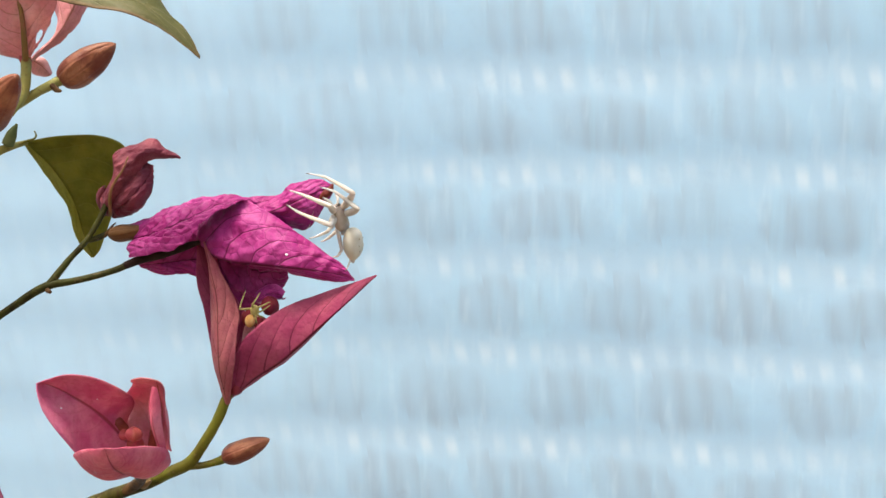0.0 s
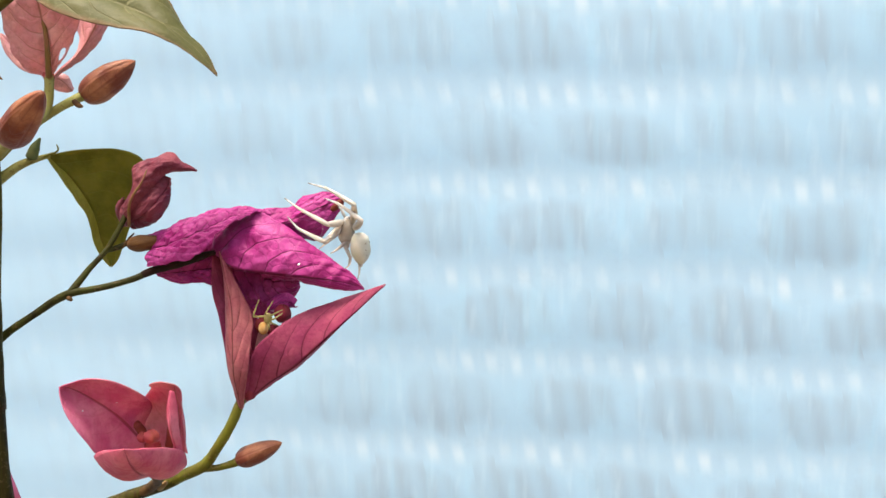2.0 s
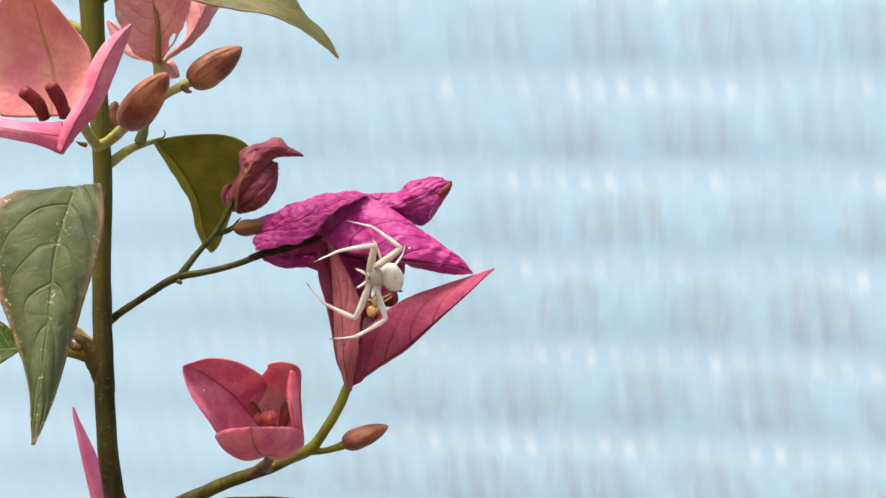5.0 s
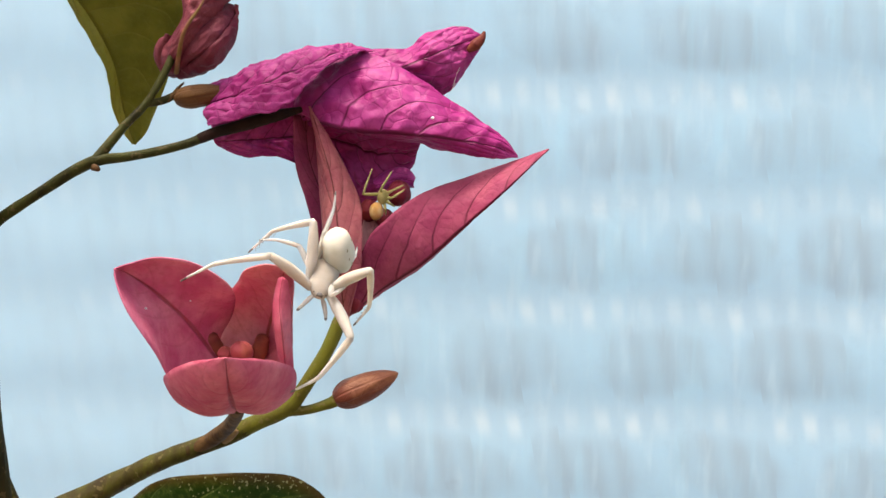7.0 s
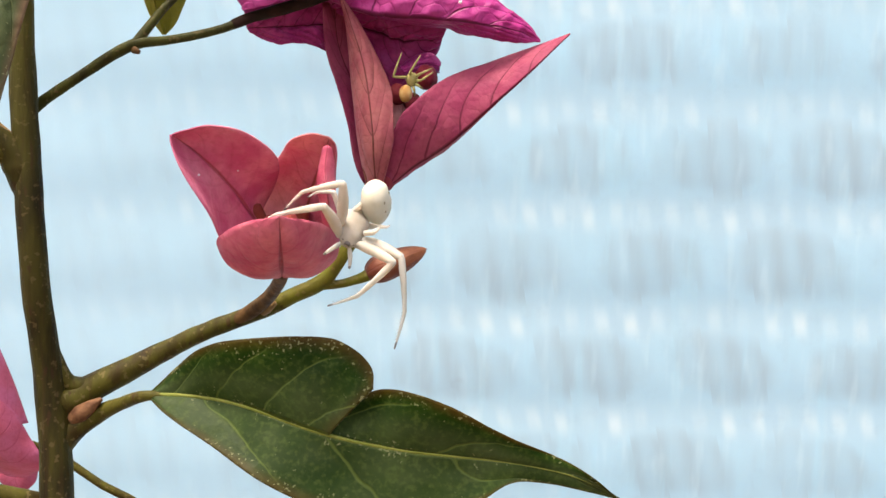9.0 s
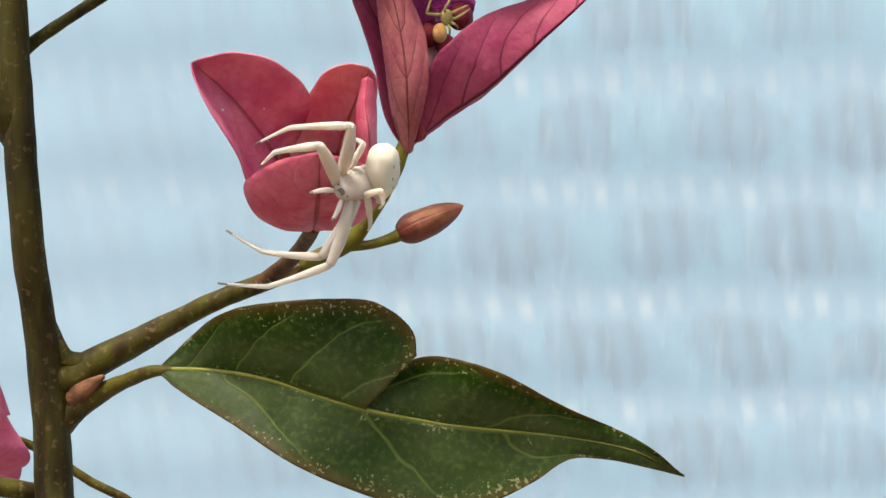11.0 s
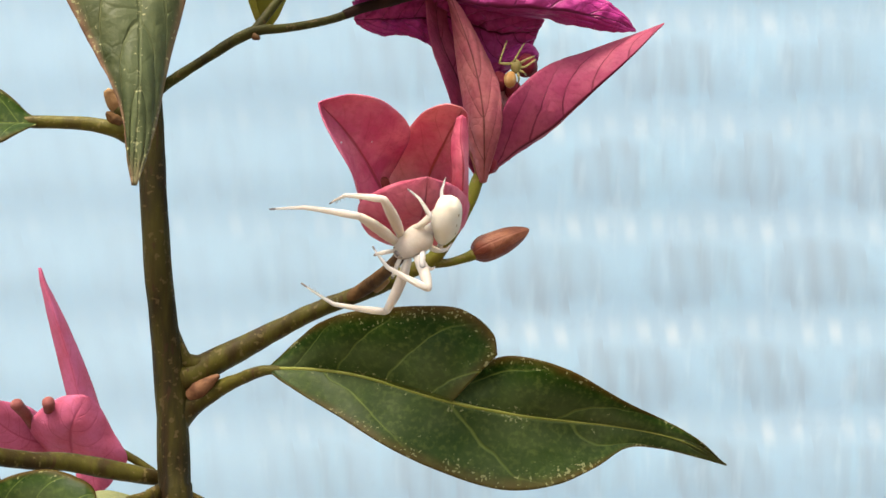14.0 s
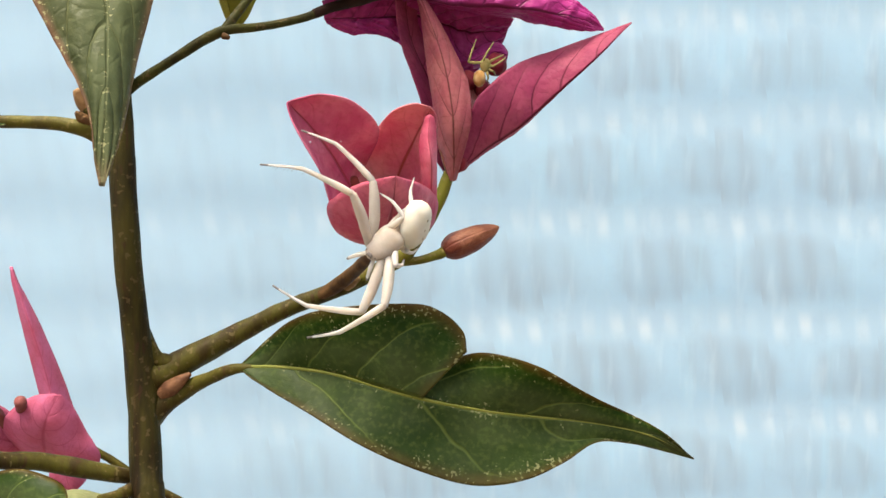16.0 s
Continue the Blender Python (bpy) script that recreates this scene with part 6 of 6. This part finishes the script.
    right_third = [
        (0, (-0.79, -0.55, -0.27), (0.23, -0.21, -0.95)),
        (2, (-0.71, -0.66, 0.24), (0.17, -0.34, -0.93)),
        (2.5, (-0.80, -0.56, -0.20), (-0.35, -0.49, -0.80)),
        (3.5, (0.25, -0.97, 0.02), (0.47, 0.63, -0.62)),
        (6, (0.46, -0.85, -0.25), (1.00, 0.03, -0.07)),
        (8.5, (0.64, -0.67, 0.37), (0.79, 0.42, -0.45)),
        (9, (0.74, -0.56, 0.37), (0.38, -0.02, -0.93)),
        (13, (-0.29, -0.20, 0.94), (0.74, -0.47, -0.48)),
        (13.5, (0.15, -0.65, 0.74), (0.97, 0.16, 0.20)),
        (14, (-0.20, -0.71, 0.68), (0.97, -0.05, -0.23)),
        (15.5, (-0.13, -0.93, 0.35), (0.90, -0.07, -0.44)),
        (16, (-0.25, -0.82, 0.52), (0.95, -0.05, -0.31)),
    ]
    step_leg(walking_legs[4], right_third)
    right_fourth = [
        (0, (-0.07, -0.99, 0.08), (-0.09, -0.84, -0.53)),
        (2, (0.38, -0.87, 0.30), (0.43, -0.74, -0.52)),
        (2.5, (-0.38, -0.92, 0.12), (-0.53, -0.84, 0.05)),
        (3.5, (0.35, -0.86, 0.38), (0.40, -0.89, -0.22)),
        (6, (0.17, -0.94, 0.29), (0.74, -0.66, 0.16)),
        (8.5, (-0.26, -0.72, 0.65), (-0.49, -0.31, -0.81)),
        (9, (-0.27, -0.59, 0.76), (-0.48, -0.21, -0.85)),
        (13, (-0.14, -0.81, 0.56), (0.68, -0.59, -0.43)),
        (13.5, (-0.04, -0.91, 0.41), (0.57, -0.72, -0.40)),
        (14, (0.02, -0.96, 0.27), (0.64, -0.61, -0.47)),
        (15.5, (0.02, -0.97, 0.25), (0.60, -0.65, -0.46)),
        (16, (0.01, -0.96, 0.29), (0.59, -0.66, -0.47)),
    ]
    step_leg(walking_legs[5], right_fourth)
    left_third = [
        (0, (-0.92, -0.27, 0.29), (0.00, -0.12, -0.99)),
        (2, (-0.75, -0.30, 0.59), (0.02, -0.50, -0.87)),
        (2.5, (-0.86, -0.20, 0.46), (-0.16, -0.26, -0.95)),
        (3.5, (-0.99, -0.02, 0.10), (-0.30, -0.76, -0.58)),
        (6, (-0.04, 0.91, 0.42), (-0.16, -0.92, -0.35)),
        (8.5, (0.08, 0.58, 0.81), (-0.55, -0.69, -0.47)),
        (9, (-0.07, 0.35, 0.93), (-0.23, -0.63, -0.74)),
        (13.5, (-0.49, 0.44, 0.75), (-0.07, -0.41, -0.91)),
        (16, (-0.49, 0.49, 0.72), (0.13, -0.46, -0.88)),
    ]
    step_leg(walking_legs[6], left_third)
    left_fourth = [
        (0, (-0.11, -0.99, 0.02), (0.41, -0.25, -0.88)),
        (2, (0.43, -0.84, 0.33), (0.43, -0.43, -0.79)),
        (2.5, (-0.14, -0.96, 0.24), (0.02, -0.32, -0.95)),
        (3.5, (-0.37, -0.84, -0.41), (-0.64, -0.75, -0.19)),
        (6, (-0.55, -0.69, -0.46), (-0.28, -0.91, -0.32)),
        (8.5, (-0.31, -0.71, -0.63), (-0.47, -0.68, -0.56)),
        (9, (-0.48, -0.58, -0.66), (-0.51, -0.58, -0.64)),
        (13.5, (-0.17, -0.37, -0.91), (0.10, -0.56, -0.82)),
        (16, (-0.11, -0.26, -0.96), (0.03, -0.48, -0.88)),
    ]
    step_leg(walking_legs[7], left_fourth)


motions()
